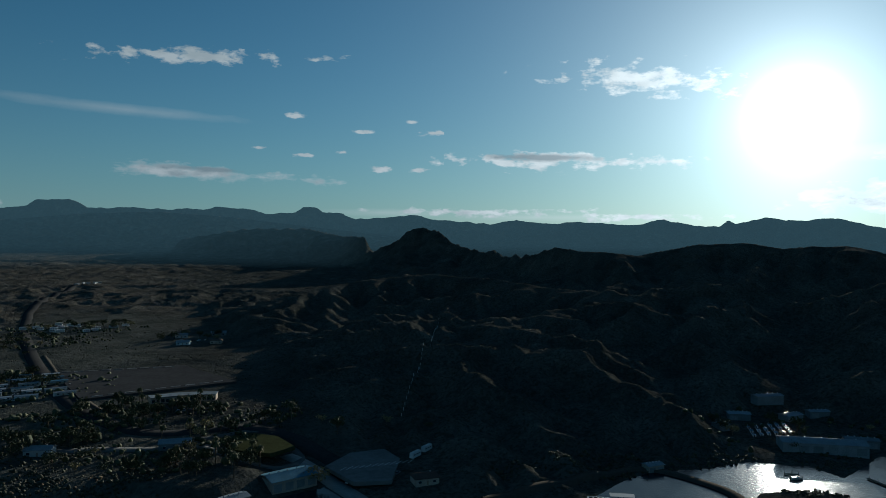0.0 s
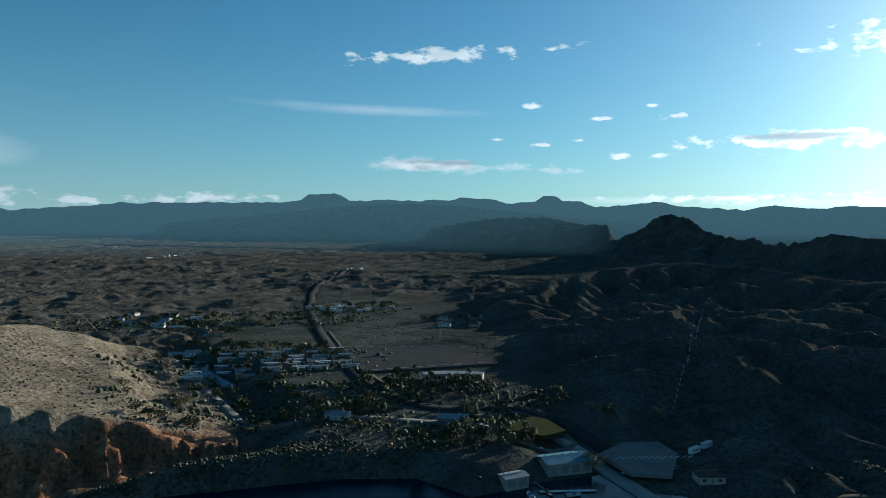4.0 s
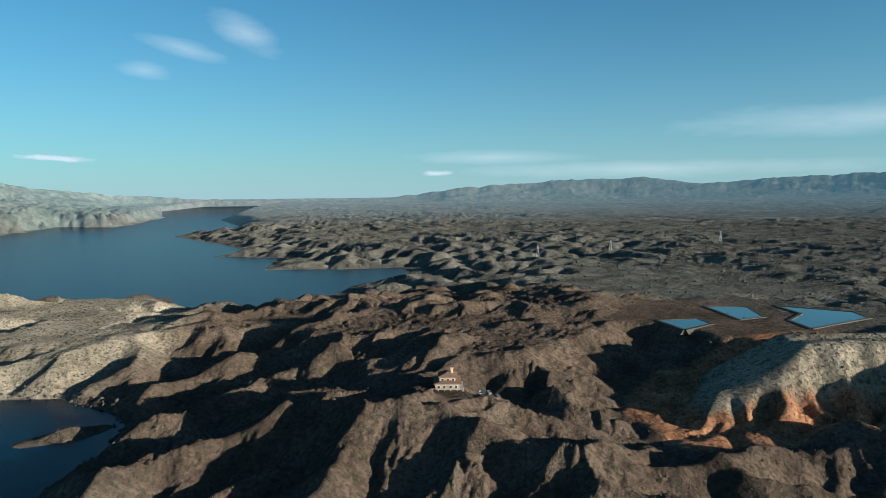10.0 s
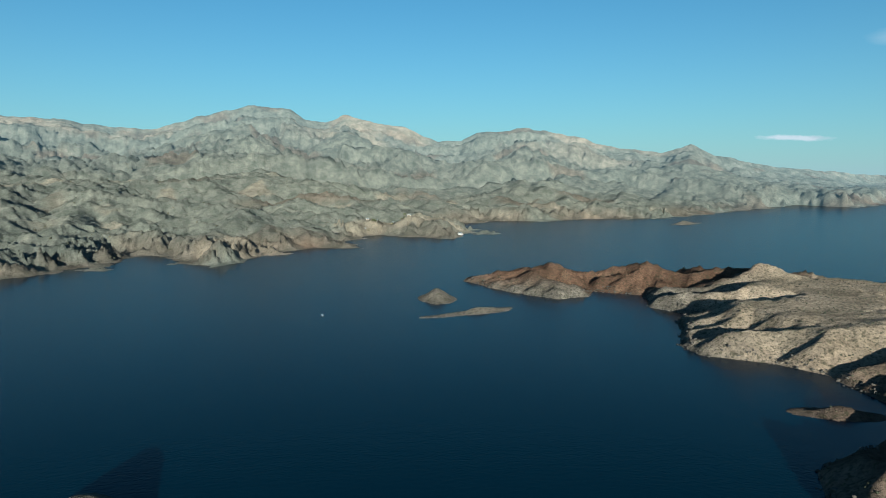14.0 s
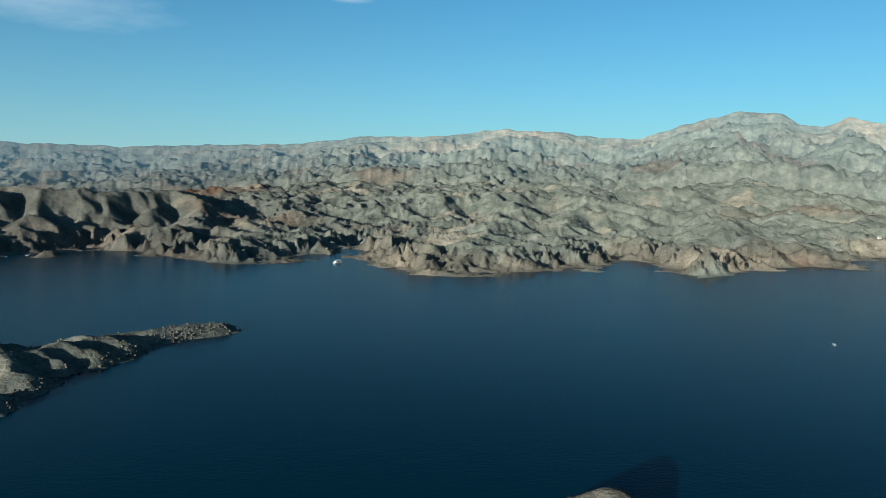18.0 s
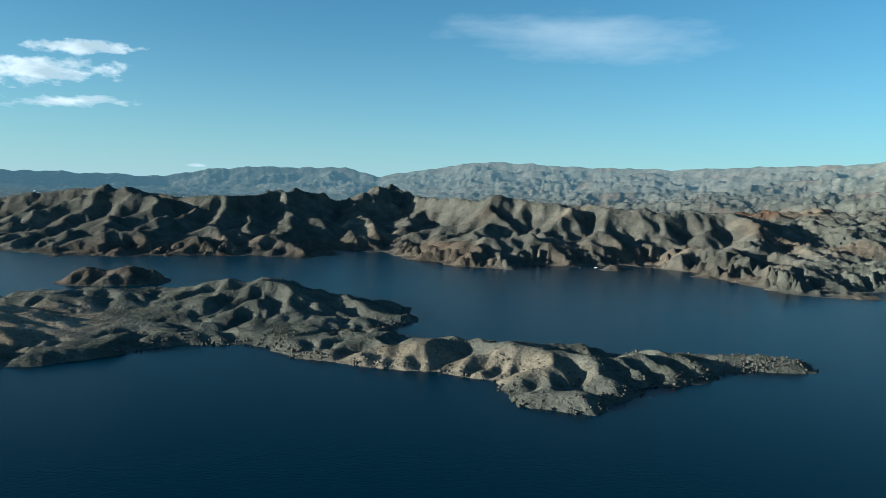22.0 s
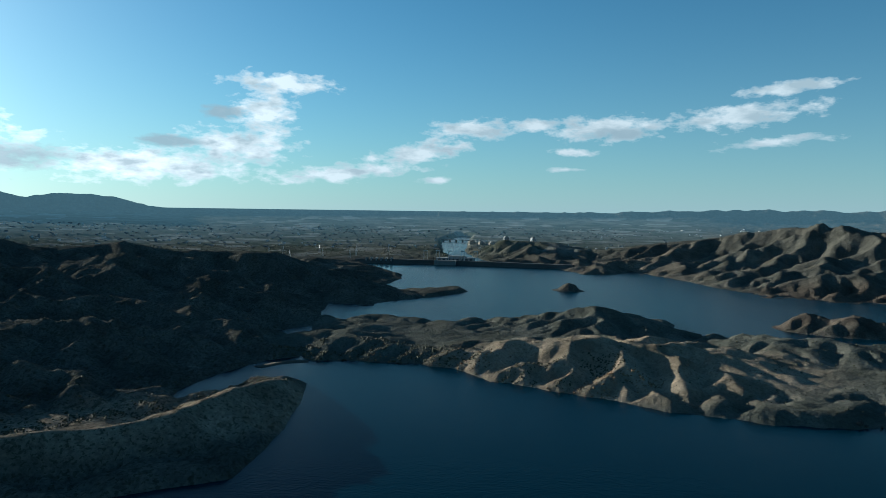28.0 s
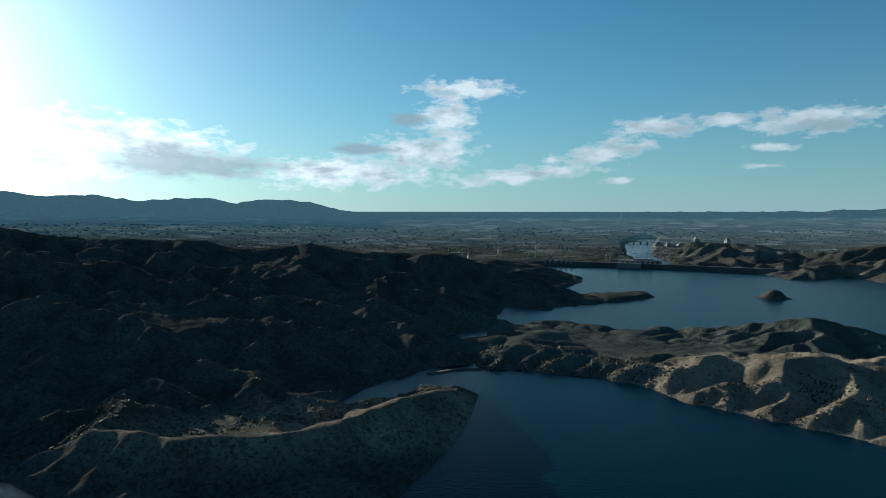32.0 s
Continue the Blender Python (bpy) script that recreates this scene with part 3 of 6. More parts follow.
    flute = np.abs(noise2(side_v / 17 + 0.5 * wob, side_u / 170, 141)) + 0.5 * np.abs(noise2(side_v / 7, side_u / 90 + wob, 142))
    low = bl + 7 - 30 * np.clip(flute, 0, 0.7) * step01((bl + 45) / 20) * step01((60 - bl) / 50)
    bl = bl + 4 * fbm(x, y, 50, 2, 143)
    back = step01((np.minimum((x + 284) * -0.67 + (y - 240) * 0.74, -365 - x) - 70) / 80)
    wide = 1 + 1.2 * back
    sunny = np.clip(((x + 238) * -0.686 + (y - 312) * -0.728 + 12) / 150, 0, 1) ** 0.75
    floor_b = 3 + (h - 3) * back
    front = 0.56 * step01(low * (1 + 3 * gentle) / (17 * wide)) + 0.44 * step01((bl * (1 + 3 * gentle) - 10) / (34 * wide)) ** 0.8
    top_b = floor_b + (summit - floor_b) * np.minimum(front, sunny)
    h = np.where((bl > -40) & (back < 1), (1 - back) * np.maximum(h * step01(-bl / 40), top_b) + back * np.maximum(h, top_b), np.where(bl > 0, np.maximum(h, top_b), h))
    orange = np.where(bl > -45, step01((bl + 14) / 8) * step01((28 - bl - 9 * flute) / 10), 0) * (1 - gentle) * (1 - back)
    k = np.clip(((x + 352) * 102 + (y - 136) * 61) / (102 ** 2 + 61 ** 2), 0, 1)
    h = np.where((np.abs(x + 300) < 110) & (np.abs(y - 160) < 90), np.maximum(h, 21 - 19 * k - 0.5 * np.hypot(x + 352 - 102 * k, y - 136 - 61 * k)), h)
    bx, by = polar(203.5, 2017)
    bt = patch(x, y, bx, by, 110, 65, -20, 0.45)
    h = h + bt * (42 + 10 * rs)

    knoll = patch(x, y, -378, -46, 34, 30, 0, 0.6)
    h = h + (25.0 - h) * knoll
    basin = patch(x, y, -580, 165, 135, 130, 0, 0.3)
    h = h + (25.8 + 0.5 * fbm(x, y, 40, 2, 77) - h) * basin
    h_is = isle_h * step01(isle / 16) * (0.55 + 0.6 * fine)
    h = np.where(on_isle, h_is, h)
    bank = np.interp(dist, (200, 1500, 4000), (4, 12, 50)) + 75 * westside * (1 - penin) * (~on_isle) + 50 * np.maximum(step01((heading - 318) / 10), step01((20 - heading) / 10)) * step01((700 - dist) / 200) + 70 * step01((heading - 70) / 15) * step01((118 - heading) / 6) * step01((dist - 640) / 150) * (1 - redland) * (1 - sandy)
    z = np.where(inland > 0, 0.25 + (h - 0.25) * step01(inland / (bank * (1 - 0.7 * (riv > -120)))) ** 0.8, np.clip(inland * 0.35, -14, 0) - 0.05)
    z = np.where((inland > 0) & (z < 0.3), 0.3, z)
    sand = np.clip(sandy + spit * 0.8 + penin * (1.1 * patch(x, y, 605, -95, 110, 190, 12, 0.5) + 0.55 * patch(x, y, 345, -365, 110, 32, 35, 0.4)) + step01((bl - 6) / 10) * (bl > -100) + 0.4 * westside * step01((2600 - dist) / 400) * step01((fbm(x, y, 210, 4, 175) - 0.3) / 0.15) + 0.5 * westside * step01((heading - 126) / 10) * step01((198 - heading) / 10) * step01((dist - 3800) / 800) * step01((fbm(x, y, 900, 3, 177) + 0.1) / 0.4), 0, 1) * (1 - orange)
    red = np.clip(redland + brown * 0.75 + westside * (0.4 * step01((150 - inland) / 120) * step01((fbm(x, y, 260, 2, 171) + 0.2) / 0.3) + 0.45 * step01((fbm(x, y, 330, 3, 173) - 0.22) / 0.25)) + bt + 0.45 * patch(x, y, 900, -870, 190, 90, -15, 0.5) + 0.7 * np.where(isle_h == 20, on_isle, 0), 0, 1)
    scrub = np.clip(westside * 0.9 + settle * 0.7 + 0.85 * penin, 0, 1)
    # ground towards the sun is coloured darker, standing in for backlit shade
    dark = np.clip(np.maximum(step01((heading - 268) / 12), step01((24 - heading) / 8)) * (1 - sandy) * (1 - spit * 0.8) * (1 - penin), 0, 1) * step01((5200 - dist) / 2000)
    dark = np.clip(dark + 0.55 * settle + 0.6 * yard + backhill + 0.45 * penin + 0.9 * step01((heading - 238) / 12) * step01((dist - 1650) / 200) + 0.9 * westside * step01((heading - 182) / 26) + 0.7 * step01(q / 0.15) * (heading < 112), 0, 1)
    # how strongly the painted haze glows on far land
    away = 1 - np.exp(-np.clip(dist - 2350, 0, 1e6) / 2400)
    kept = np.maximum(np.maximum(settle, yard), np.maximum(basin, np.maximum(knoll, 0.6 * np.maximum(spit, sandy))))
    cliff = step01((bl + 10) / 12) * step01((60 - bl) / 20) * (1 - gentle) * (1 - back)
    soft = (1 - kept) * (1 - 0.85 * ridge) * (1 - 0.93 * step01((bl - 30) / 20)) * (z > 0.3) * (1 + 2.0 * cliff * step01((18 - bl) / 6) - 0.85 * cliff * step01((bl - 12) / 6))
    steep = 0.72 + 0.85 * cliff + 0.25 * bt + 0.3 * step01((bulk - 25) / 30) + 0.5 * ridge
    return z, sand, red, scrub, away, orange, dark, np.where(on_isle, isle_id, -1), soft, steep


# open water, found on a coarse raster, where nothing need be worked out
RASTER_X, RASTER_Y = np.meshgrid(np.arange(-2500, 2501, 25.0), np.arange(-2500, 2501, 25.0))
_wet = np.pad(full_forms(RASTER_X, RASTER_Y)[0] < -13.9, 2, constant_values=False)
OPEN_WATER = np.logical_and.reduce([_wet[j:j + 201, i:i + 201] for i in range(5) for j in range(5)])


def land_forms(x, y):
    """The same, quick over open water."""
    i, j = np.rint((x + 2500) / 25).astype(np.int64), np.rint((y + 2500) / 25).astype(np.int64)
    near = (i >= 0) & (j >= 0) & (i < 201) & (j < 201)
    deep = near & OPEN_WATER[np.clip(j, 0, 200), np.clip(i, 0, 200)]
    if not deep.any():
        return full_forms(x, y)
    out = [np.zeros(x.shape, np.float32) for _ in range(10)]
    out[0][deep], out[7][deep], out[9][deep] = -14, -1, 0.6
    if not deep.all():
        for whole, share in zip(out, full_forms(x[~deep], y[~deep])):
            whole[~deep] = share
    return out


# ---- running water cuts the land ----
def drain_order(z, sink, cell):
    """Where each cell of a filled surface drains to, how far that is, and the cells in order of their steps to an outlet."""
    rows, cols = z.shape
    idx = np.arange(rows * cols, dtype=np.int64).reshape(rows, cols)
    best, to, length = np.zeros((rows, cols), np.float32), idx.copy(), np.full((rows, cols), cell, np.float32)
    for dy, dx in ((0, 1), (0, -1), (1, 0), (-1, 0), (1, 1), (1, -1), (-1, 1), (-1, -1)):
        run = cell * (1.41421 if dx and dy else 1.0)
        here = (slice(max(0, -dy), rows - max(0, dy)), slice(max(0, -dx), cols - max(0, dx)))
        there = (slice(max(0, dy), rows - max(0, -dy)), slice(max(0, dx), cols - max(0, -dx)))
        fall = (z[here] - z[there]) / run
        steeper = fall > best[here]
        best[here] = np.where(steeper, fall, best[here])
        to[here] = np.where(steeper, idx[there], to[here])
        length[here] = np.where(steeper, run, length[here])
    to = np.where(sink, idx, to).ravel()
    own = idx.ravel()
    steps, jump = (to != own).astype(np.int32), to.copy()
    for _ in range(13):
        steps += steps[jump]
        jump = jump[jump]
    order = np.argsort(steps, kind="stable")
    marks = np.searchsorted(steps[order], np.arange(steps.max() + 2))
    return to, length.ravel(), order, marks


def fill_pits(z, sink):
    """Raises hollows just enough that each of them spills over."""
    rows, cols = z.shape
    level = z.ravel().tolist()
    done = sink.ravel().tolist()
    edge = sink & ~(np.pad(sink, 1, constant_values=True)[:-2, 1:-1] & np.pad(sink, 1, constant_values=True)[2:, 1:-1] & np.pad(sink, 1, constant_values=True)[1:-1, :-2] & np.pad(sink, 1, constant_values=True)[1:-1, 2:])
    steps = [[] for _ in range(int(max(level) * 10) + 20)]
    for i in np.flatnonzero(edge.ravel()).tolist():
        steps[max(0, int(level[i] * 10))].append(i)
    moves = (1, -1, cols, -cols, cols + 1, cols - 1, 1 - cols, -cols - 1)
    size = rows * cols
    for stack in steps:
        while stack:
            i = stack.pop()
            low = level[i] + 0.004
            for m in moves:
                j = i + m
                if 0 <= j < size and not done[j]:
                    done[j] = True
                    if level[j] < low:
                        level[j] = low
                    steps[int(level[j] * 10)].append(j)
    return np.array(level, np.float32).reshape(rows, cols)


def carve(x0, y0, cols, rows, cell, rounds, seed):
    """Lets water and slope wash shape one square of the plan: the change of height and the share of wash floor."""
    x, y = np.meshgrid(x0 + np.arange(cols) * cell, y0 + np.arange(rows) * cell)
    z, _, _, _, _, _, _, isle, soft, steep = land_forms(x, y)
    start = z.astype(np.float32)
    z = start + 3.0 * np.minimum(1, soft) * fbm(x, y, cell * 14, 4, seed).astype(np.float32) * step01(start / 4)
    sink = z <= 0.35
    sink[0], sink[-1], sink[:, 0], sink[:, -1] = True, True, True, True
    z = fill_pits(np.where(sink, np.minimum(start, 0.3), np.maximum(z, 0.36)), sink)
    k, limit = (soft * rounds[1]).ravel(), np.float32(steep).ravel()
    for n in range(rounds[0]):
        to, length, order, marks = drain_order(z, sink, cell)
        area = np.full(z.size, cell * cell, np.float32)
        for d in range(len(marks) - 2, 0, -1):
            c = order[marks[d]:marks[d + 1]]
            np.add.at(area, to[c], area[c])
        force = k * np.maximum(area - rounds[2], 0) ** 0.45 / length
        flat, rise = z.ravel().copy(), length * limit
        for d in range(1, len(marks) - 1):
            c = order[marks[d]:marks[d + 1]]
            below = flat[to[c]]
            cut = (flat[c] + force[c] * below) / (1 + force[c])
            flat[c] = np.minimum(np.where(flat[c] > below, cut, flat[c]), np.maximum(below + rise[c], 0.3))
        z = flat.reshape(z.shape)
        blur = z.copy()
        blur[1:-1, 1:-1] = z[1:-1, 1:-1] * 0.4 + 0.15 * (z[:-2, 1:-1] + z[2:, 1:-1] + z[1:-1, :-2] + z[1:-1, 2:])
        z = np.where(sink, z, z + (blur - z) * np.minimum(1, soft) * rounds[3])
    most = 25 + 0.75 * np.maximum(start, 0)
    z = np.where(z < start, start - most * (1 - np.exp(-(start - z) / most)), z)
    wash = step01((np.log10(area + 1) - 3.3) / 1.0).reshape(z.shape) * (k.reshape(z.shape) > 0) * ~sink
    rim = np.minimum(np.minimum(x - x0, x0 + (cols - 1) * cell - x), np.minimum(y - y0, y0 + (rows - 1) * cell - y))
    return x0, y0, cell, np.where(sink, 0, z - start).astype(np.float32), wash.astype(np.float32), rim.astype(np.float32)


def spline_taps(grid, gx, gy):
    """A smooth value between the cells of a grid."""
    cx, cy = np.clip(np.rint(gx).astype(np.int64), 1, grid.shape[1] - 2), np.clip(np.rint(gy).astype(np.int64), 1, grid.shape[0] - 2)
    fx, fy = np.clip(gx - cx, -0.5, 0.5), np.clip(gy - cy, -0.5, 0.5)
    wx, wy = (0.5 * (0.5 - fx) ** 2, 0.75 - fx * fx, 0.5 * (0.5 + fx) ** 2), (0.5 * (0.5 - fy) ** 2, 0.75 - fy * fy, 0.5 * (0.5 + fy) ** 2)
    flat, w = grid.ravel(), grid.shape[1]
    return sum(wy[j] * sum(wx[i] * flat[(cy + j - 1) * w + cx + i - 1] for i in range(3)) for j in range(3))


CARVED = []


def land(x, y):
    """The shape of the land after the water has cut it: height, shares of ground kinds, wash floors, island numbers."""
    z, sand, red, scrub, away, orange, dark, isle, _, _ = land_forms(x, y)
    change, wash = np.zeros(x.shape, np.float32), np.zeros(x.shape, np.float32)
    for x0, y0, cell, delta, floor, rim in CARVED:
        gx, gy = (x - x0) / cell, (y - y0) / cell
        inside = (gx > 2) & (gy > 2) & (gx < delta.shape[1] - 3) & (gy < delta.shape[0] - 3)
        if not inside.any():
            continue
        u, v = gx[inside], gy[inside]
        w = step01((spline_taps(rim, u, v) - 20) / 90)
        change[inside] += (spline_taps(delta, u, v) - change[inside]) * w
        wash[inside] += (spline_taps(floor, u, v) - wash[inside]) * w
    z = np.where(z > 0.3, np.maximum(z + change, 0.3), z)
    return z, sand, red, scrub, away, orange, dark, np.clip(wash, 0, 1), isle



def squash(x, y, z):
    """Draws in all that lies past 2.5 km along its line of sight, to within 4.7 km of the hub."""
    dx, dy, dz = x - HUB[0], y - HUB[1], z - HUB[2]
    r = np.hypot(dx, dy) + 1e-6
    s = np.where(r > 2500, (2500 + 2200 * (1 - np.exp(-(r - 2500) / 2200))) / r, 1.0)
    return HUB[0] + dx * s, HUB[1] + dy * s, HUB[2] + dz * s


# ---- materials ----
def material(name):
    m = bpy.data.materials.new(name)
    m.use_nodes = True
    t = m.node_tree
    return m, t, t.nodes["Principled BSDF"]


def math_node(t, op, a, b=None):
    n = t.nodes.new("ShaderNodeMath")
    n.operation = op
    for i, v in enumerate((a, b)):
        if v is None:
            continue
        if isinstance(v, (int, float)):
            n.inputs[i].default_value = v
        else:
            t.links.new(v, n.inputs[i])
    return n.outputs[0]


def mix_color(t, fac, a, b, mode="MIX"):
    n = t.nodes.new("ShaderNodeMix")
    n.data_type, n.blend_type = "RGBA", mode
    for sock, v in ((n.inputs[0], fac), (n.inputs[6], a), (n.inputs[7], b)):
        if isinstance(v, (int, float)):
            sock.default_value = v
        elif isinstance(v, tuple):
            sock.default_value = (*v, 1) if len(v) == 3 else v
        else:
            t.links.new(v, sock)
    return n.outputs[2]


def noise_node(t, scale, detail=4.0, rough=0.6, coords=None):
    n = t.nodes.new("ShaderNodeTexNoise")
    n.inputs["Scale"].default_value, n.inputs["Detail"].default_value, n.inputs["Roughness"].default_value = scale, detail, rough
    if coords is None:
        coords = t.nodes.new("ShaderNodeNewGeometry").outputs["Position"]
    t.links.new(coords, n.inputs["Vector"])
    return n.outputs["Fac"]


def ramp(t, fac, stops):
    n = t.nodes.new("ShaderNodeValToRGB")
    e = n.color_ramp.elements
    while len(e) < len(stops):
        e.new(0.5)
    for el, (p, c) in zip(e, stops):
        el.position, el.color = p, (*c, 1) if len(c) == 3 else c
    t.links.new(fac, n.inputs[0])
    return n.outputs[0]


def attribute(t, name):
    n = t.nodes.new("ShaderNodeAttribute")
    n.attribute_name = name
    return n.outputs["Fac"]


def bump(t, bsdf, height, strength, distance):
    n = t.nodes.new("ShaderNodeBump")
    n.inputs["Strength"].default_value, n.inputs["Distance"].default_value = strength, distance
    t.links.new(height, n.inputs["Height"])
    t.links.new(n.outputs[0], bsdf.inputs["Normal"])


def ground_material(name, far=False):
    m, t, b = material(name)
    big, mid_n, small = noise_node(t, 0.004), noise_node(t, 0.03, 6), noise_node(t, 0.35, 5, 0.7)
    earth = ramp(t, mid_n, [(0.3, (0.083, 0.075, 0.063)), (0.5, (0.12, 0.109, 0.092)), (0.72, (0.168, 0.153, 0.13))])
    red = ramp(t, mid_n, [(0.3, (0.068, 0.042, 0.03)), (0.55, (0.1, 0.063, 0.044)), (0.78, (0.14, 0.095, 0.069))])
    sand = ramp(t, mid_n, [(0.3, (0.185, 0.152, 0.113)), (0.7, (0.315, 0.262, 0.2))])
    green = ramp(t, mid_n, [(0.3, (0.07, 0.086, 0.077)), (0.5, (0.108, 0.124, 0.108)), (0.75, (0.168, 0.176, 0.152))])
    # dark rock and scrub tone, which also paints backlit slopes darker
    dark_ground = ramp(t, mid_n, [(0.3, (0.062, 0.063, 0.056)), (0.6, (0.098, 0.097, 0.086)), (0.8, (0.158, 0.151, 0.132))])
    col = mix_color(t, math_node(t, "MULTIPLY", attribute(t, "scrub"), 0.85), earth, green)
    col = mix_color(t, attribute(t, "dark"), col, dark_ground)
    col = mix_color(t, attribute(t, "red"), col, red)
    col = mix_color(t, attribute(t, "sand"), col, sand)
    # gravel floors of dry washes
    floor = math_node(t, "MULTIPLY", attribute(t, "wash"), ramp(t, noise_node(t, 0.05, 4, 0.6), [(0.42, (0, 0, 0)), (0.58, (1, 1, 1))]))
    col = mix_color(t, math_node(t, "MULTIPLY", floor, 0.6), col, (0.27, 0.235, 0.185))
    col = mix_color(t, attribute(t, "orange"), col, ramp(t, noise_node(t, 0.09, 5, 0.65), [(0.3, (0.17, 0.085, 0.055)), (0.5, (0.3, 0.14, 0.075)), (0.7, (0.38, 0.2, 0.12))]))
    # outcrops, stones and low shrubs
    crag = ramp(t, noise_node(t, 0.02, 9, 0.68), [(0.4, (0.72, 0.73, 0.72)), (0.5, (1, 1, 1)), (0.62, (1.2, 1.17, 1.14))])
    col = mix_color(t, 0.8, col, crag, "MULTIPLY")
    col = mix_color(t, 0.6, col, ramp(t, big, [(0.3, (0.7, 0.7, 0.7)), (0.7, (1.15, 1.12, 1.06))]), "MULTIPLY")
    open_ground = math_node(t, "SUBTRACT", 1.0, math_node(t, "MULTIPLY", attribute(t, "scrub"), 0.6))
    col = mix_color(t, math_node(t, "MULTIPLY", open_ground, 0.75), col, ramp(t, small, [(0.34, (0.5, 0.5, 0.5)), (0.5, (1, 1, 1)), (0.66, (1.5, 1.47, 1.42))]), "MULTIPLY")
    for scale, low, share in ((0.55, 0.59, 0.62), (0.2, 0.62, 0.5)):
        dots = ramp(t, noise_node(t, scale, 2, 0.5), [(low, (0, 0, 0)), (low + 0.025, (1, 1, 1))])
        col = mix_color(t, math_node(t, "MULTIPLY", math_node(t, "MULTIPLY", dots, open_ground), share), col, (0.034, 0.036, 0.022))
    # fields, lots and groves of the settled plain
    lots = t.nodes.new("ShaderNodeTexVoronoi")
    lots.inputs["Scale"].default_value = 0.011
    t.links.new(t.nodes.new("ShaderNodeNewGeometry").outputs["Position"], lots.inputs["Vector"])
    tone = t.nodes.new("ShaderNodeSeparateColor")
    t.links.new(lots.outputs["Color"], tone.inputs[0])
    groves = ramp(t, noise_node(t, 0.02, 6, 0.7), [(0.46, (0.035, 0.045, 0.032)), (0.56, (0.15, 0.15, 0.125))])
    field = mix_color(t, 0.6, groves, ramp(t, tone.outputs[0], [(0.1, (0.05, 0.065, 0.045)), (0.55, (0.13, 0.13, 0.105)), (0.8, (0.17, 0.16, 0.13)), (0.93, (0.36, 0.35, 0.31))]))
    col = mix_color(t, math_node(t, "MULTIPLY", attribute(t, "town"), 0.85), col, field)
    t.links.new(col, b.inputs["Base Color"])
    b.inputs["Roughness"].default_value = 0.95
    b.inputs["Diffuse Roughness"].default_value = 0.45
    b.inputs["IOR"].default_value = 1.01
    b.inputs["Specular IOR Level"].default_value = 0.05
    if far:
        # haze painted on the backdrop as a blue glow that grows with distance
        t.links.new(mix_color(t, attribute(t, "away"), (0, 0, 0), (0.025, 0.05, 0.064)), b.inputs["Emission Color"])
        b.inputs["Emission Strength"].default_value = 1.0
    rough = noise_node(t, 0.1, 8, 0.66)
    rock = t.nodes.new("ShaderNodeTexNoise")
    rock.noise_type = "RIDGED_MULTIFRACTAL"
    rock.inputs["Scale"].default_value, rock.inputs["Detail"].default_value, rock.inputs["Roughness"].default_value = 0.05, 6.0, 0.6
    t.links.new(t.nodes.new("ShaderNodeNewGeometry").outputs["Position"], rock.inputs["Vector"])
    hard = math_node(t, "SUBTRACT", 0.45, math_node(t, "MULTIPLY", attribute(t, "sand"), 0.35))
    rough = math_node(t, "ADD", rough, math_node(t, "MULTIPLY", rock.outputs["Fac"], hard))
    bump(t, b, math_node(t, "ADD", math_node(t, "MULTIPLY", small, 0.35), rough), 1.0, 3.6)
    return m


def water_material():
    m, t, b = material("lake_water")
    b.inputs["Base Color"].default_value = (0.0002, 0.013, 0.024, 1)
    north = t.nodes.new("ShaderNodeSeparateXYZ")
    t.links.new(t.nodes.new("ShaderNodeNewGeometry").outputs["Position"], north.inputs[0])
    calm = ramp(t, math_node(t, "DIVIDE", north.outputs[1], 1000.0), [(0.27, (0.22, 0.22, 0.22)), (0.31, (0.12, 0.12, 0.12))])
    t.links.new(calm, b.inputs["Roughness"])
    t.links.new(math_node(t, "SUBTRACT", 1.32, calm), b.inputs["IOR"])
    b.inputs["Specular IOR Level"].default_value = 0.5
    b.inputs["Specular Tint"].default_value = (0.6, 0.96, 1.0, 1)
    bump(t, b, math_node(t, "ADD", noise_node(t, 0.5, 3, 0.6), noise_node(t, 0.06, 3, 0.5)), 0.3, 0.4)
    return m


build_sky(world.node_tree)
M_GROUND, M_FAR, M_WATER = ground_material("desert_ground"), ground_material("distant_land_haze", True), water_material()


# ---- the land ----
def grid_mesh(name, xs, ys, zs, keep, mat, attrs=()):
    """A mesh of quads from an array of places that closes round the hub."""
    rows, cols = xs.shape
    idx = np.arange(rows * cols).reshape(rows, cols)
    a, b = idx[:-1], idx[1:]
    quads = np.stack([a, b, np.roll(b, -1, 1), np.roll(a, -1, 1)], -1)[:, :, ::-1].reshape(-1, 4)
    quads = quads[keep.reshape(-1)]
    used = np.unique(quads)
    back = np.zeros(rows * cols, np.int64)
    back[used] = np.arange(len(used))
    quads = back[quads]
    me = bpy.data.meshes.new(name)
    me.vertices.add(len(used))
    me.vertices.foreach_set("co", np.stack([xs.ravel()[used], ys.ravel()[used], zs.ravel()[used]], -1).astype(np.float32).ravel())
    me.loops.add(quads.size)
    me.loops.foreach_set("vertex_index", quads.astype(np.int32).ravel())
    me.polygons.add(len(quads))
    me.polygons.foreach_set("loop_start", np.arange(0, quads.size, 4, dtype=np.int32))
    me.polygons.foreach_set("use_smooth", np.ones(len(quads), bool))
    for key, values in attrs:
        me.attributes.new(key, "FLOAT", "POINT").data.foreach_set("value", values.ravel()[used].astype(np.float32))
    me.update(calc_edges=True)
    me.materials.append(mat)
    return new(name, me)


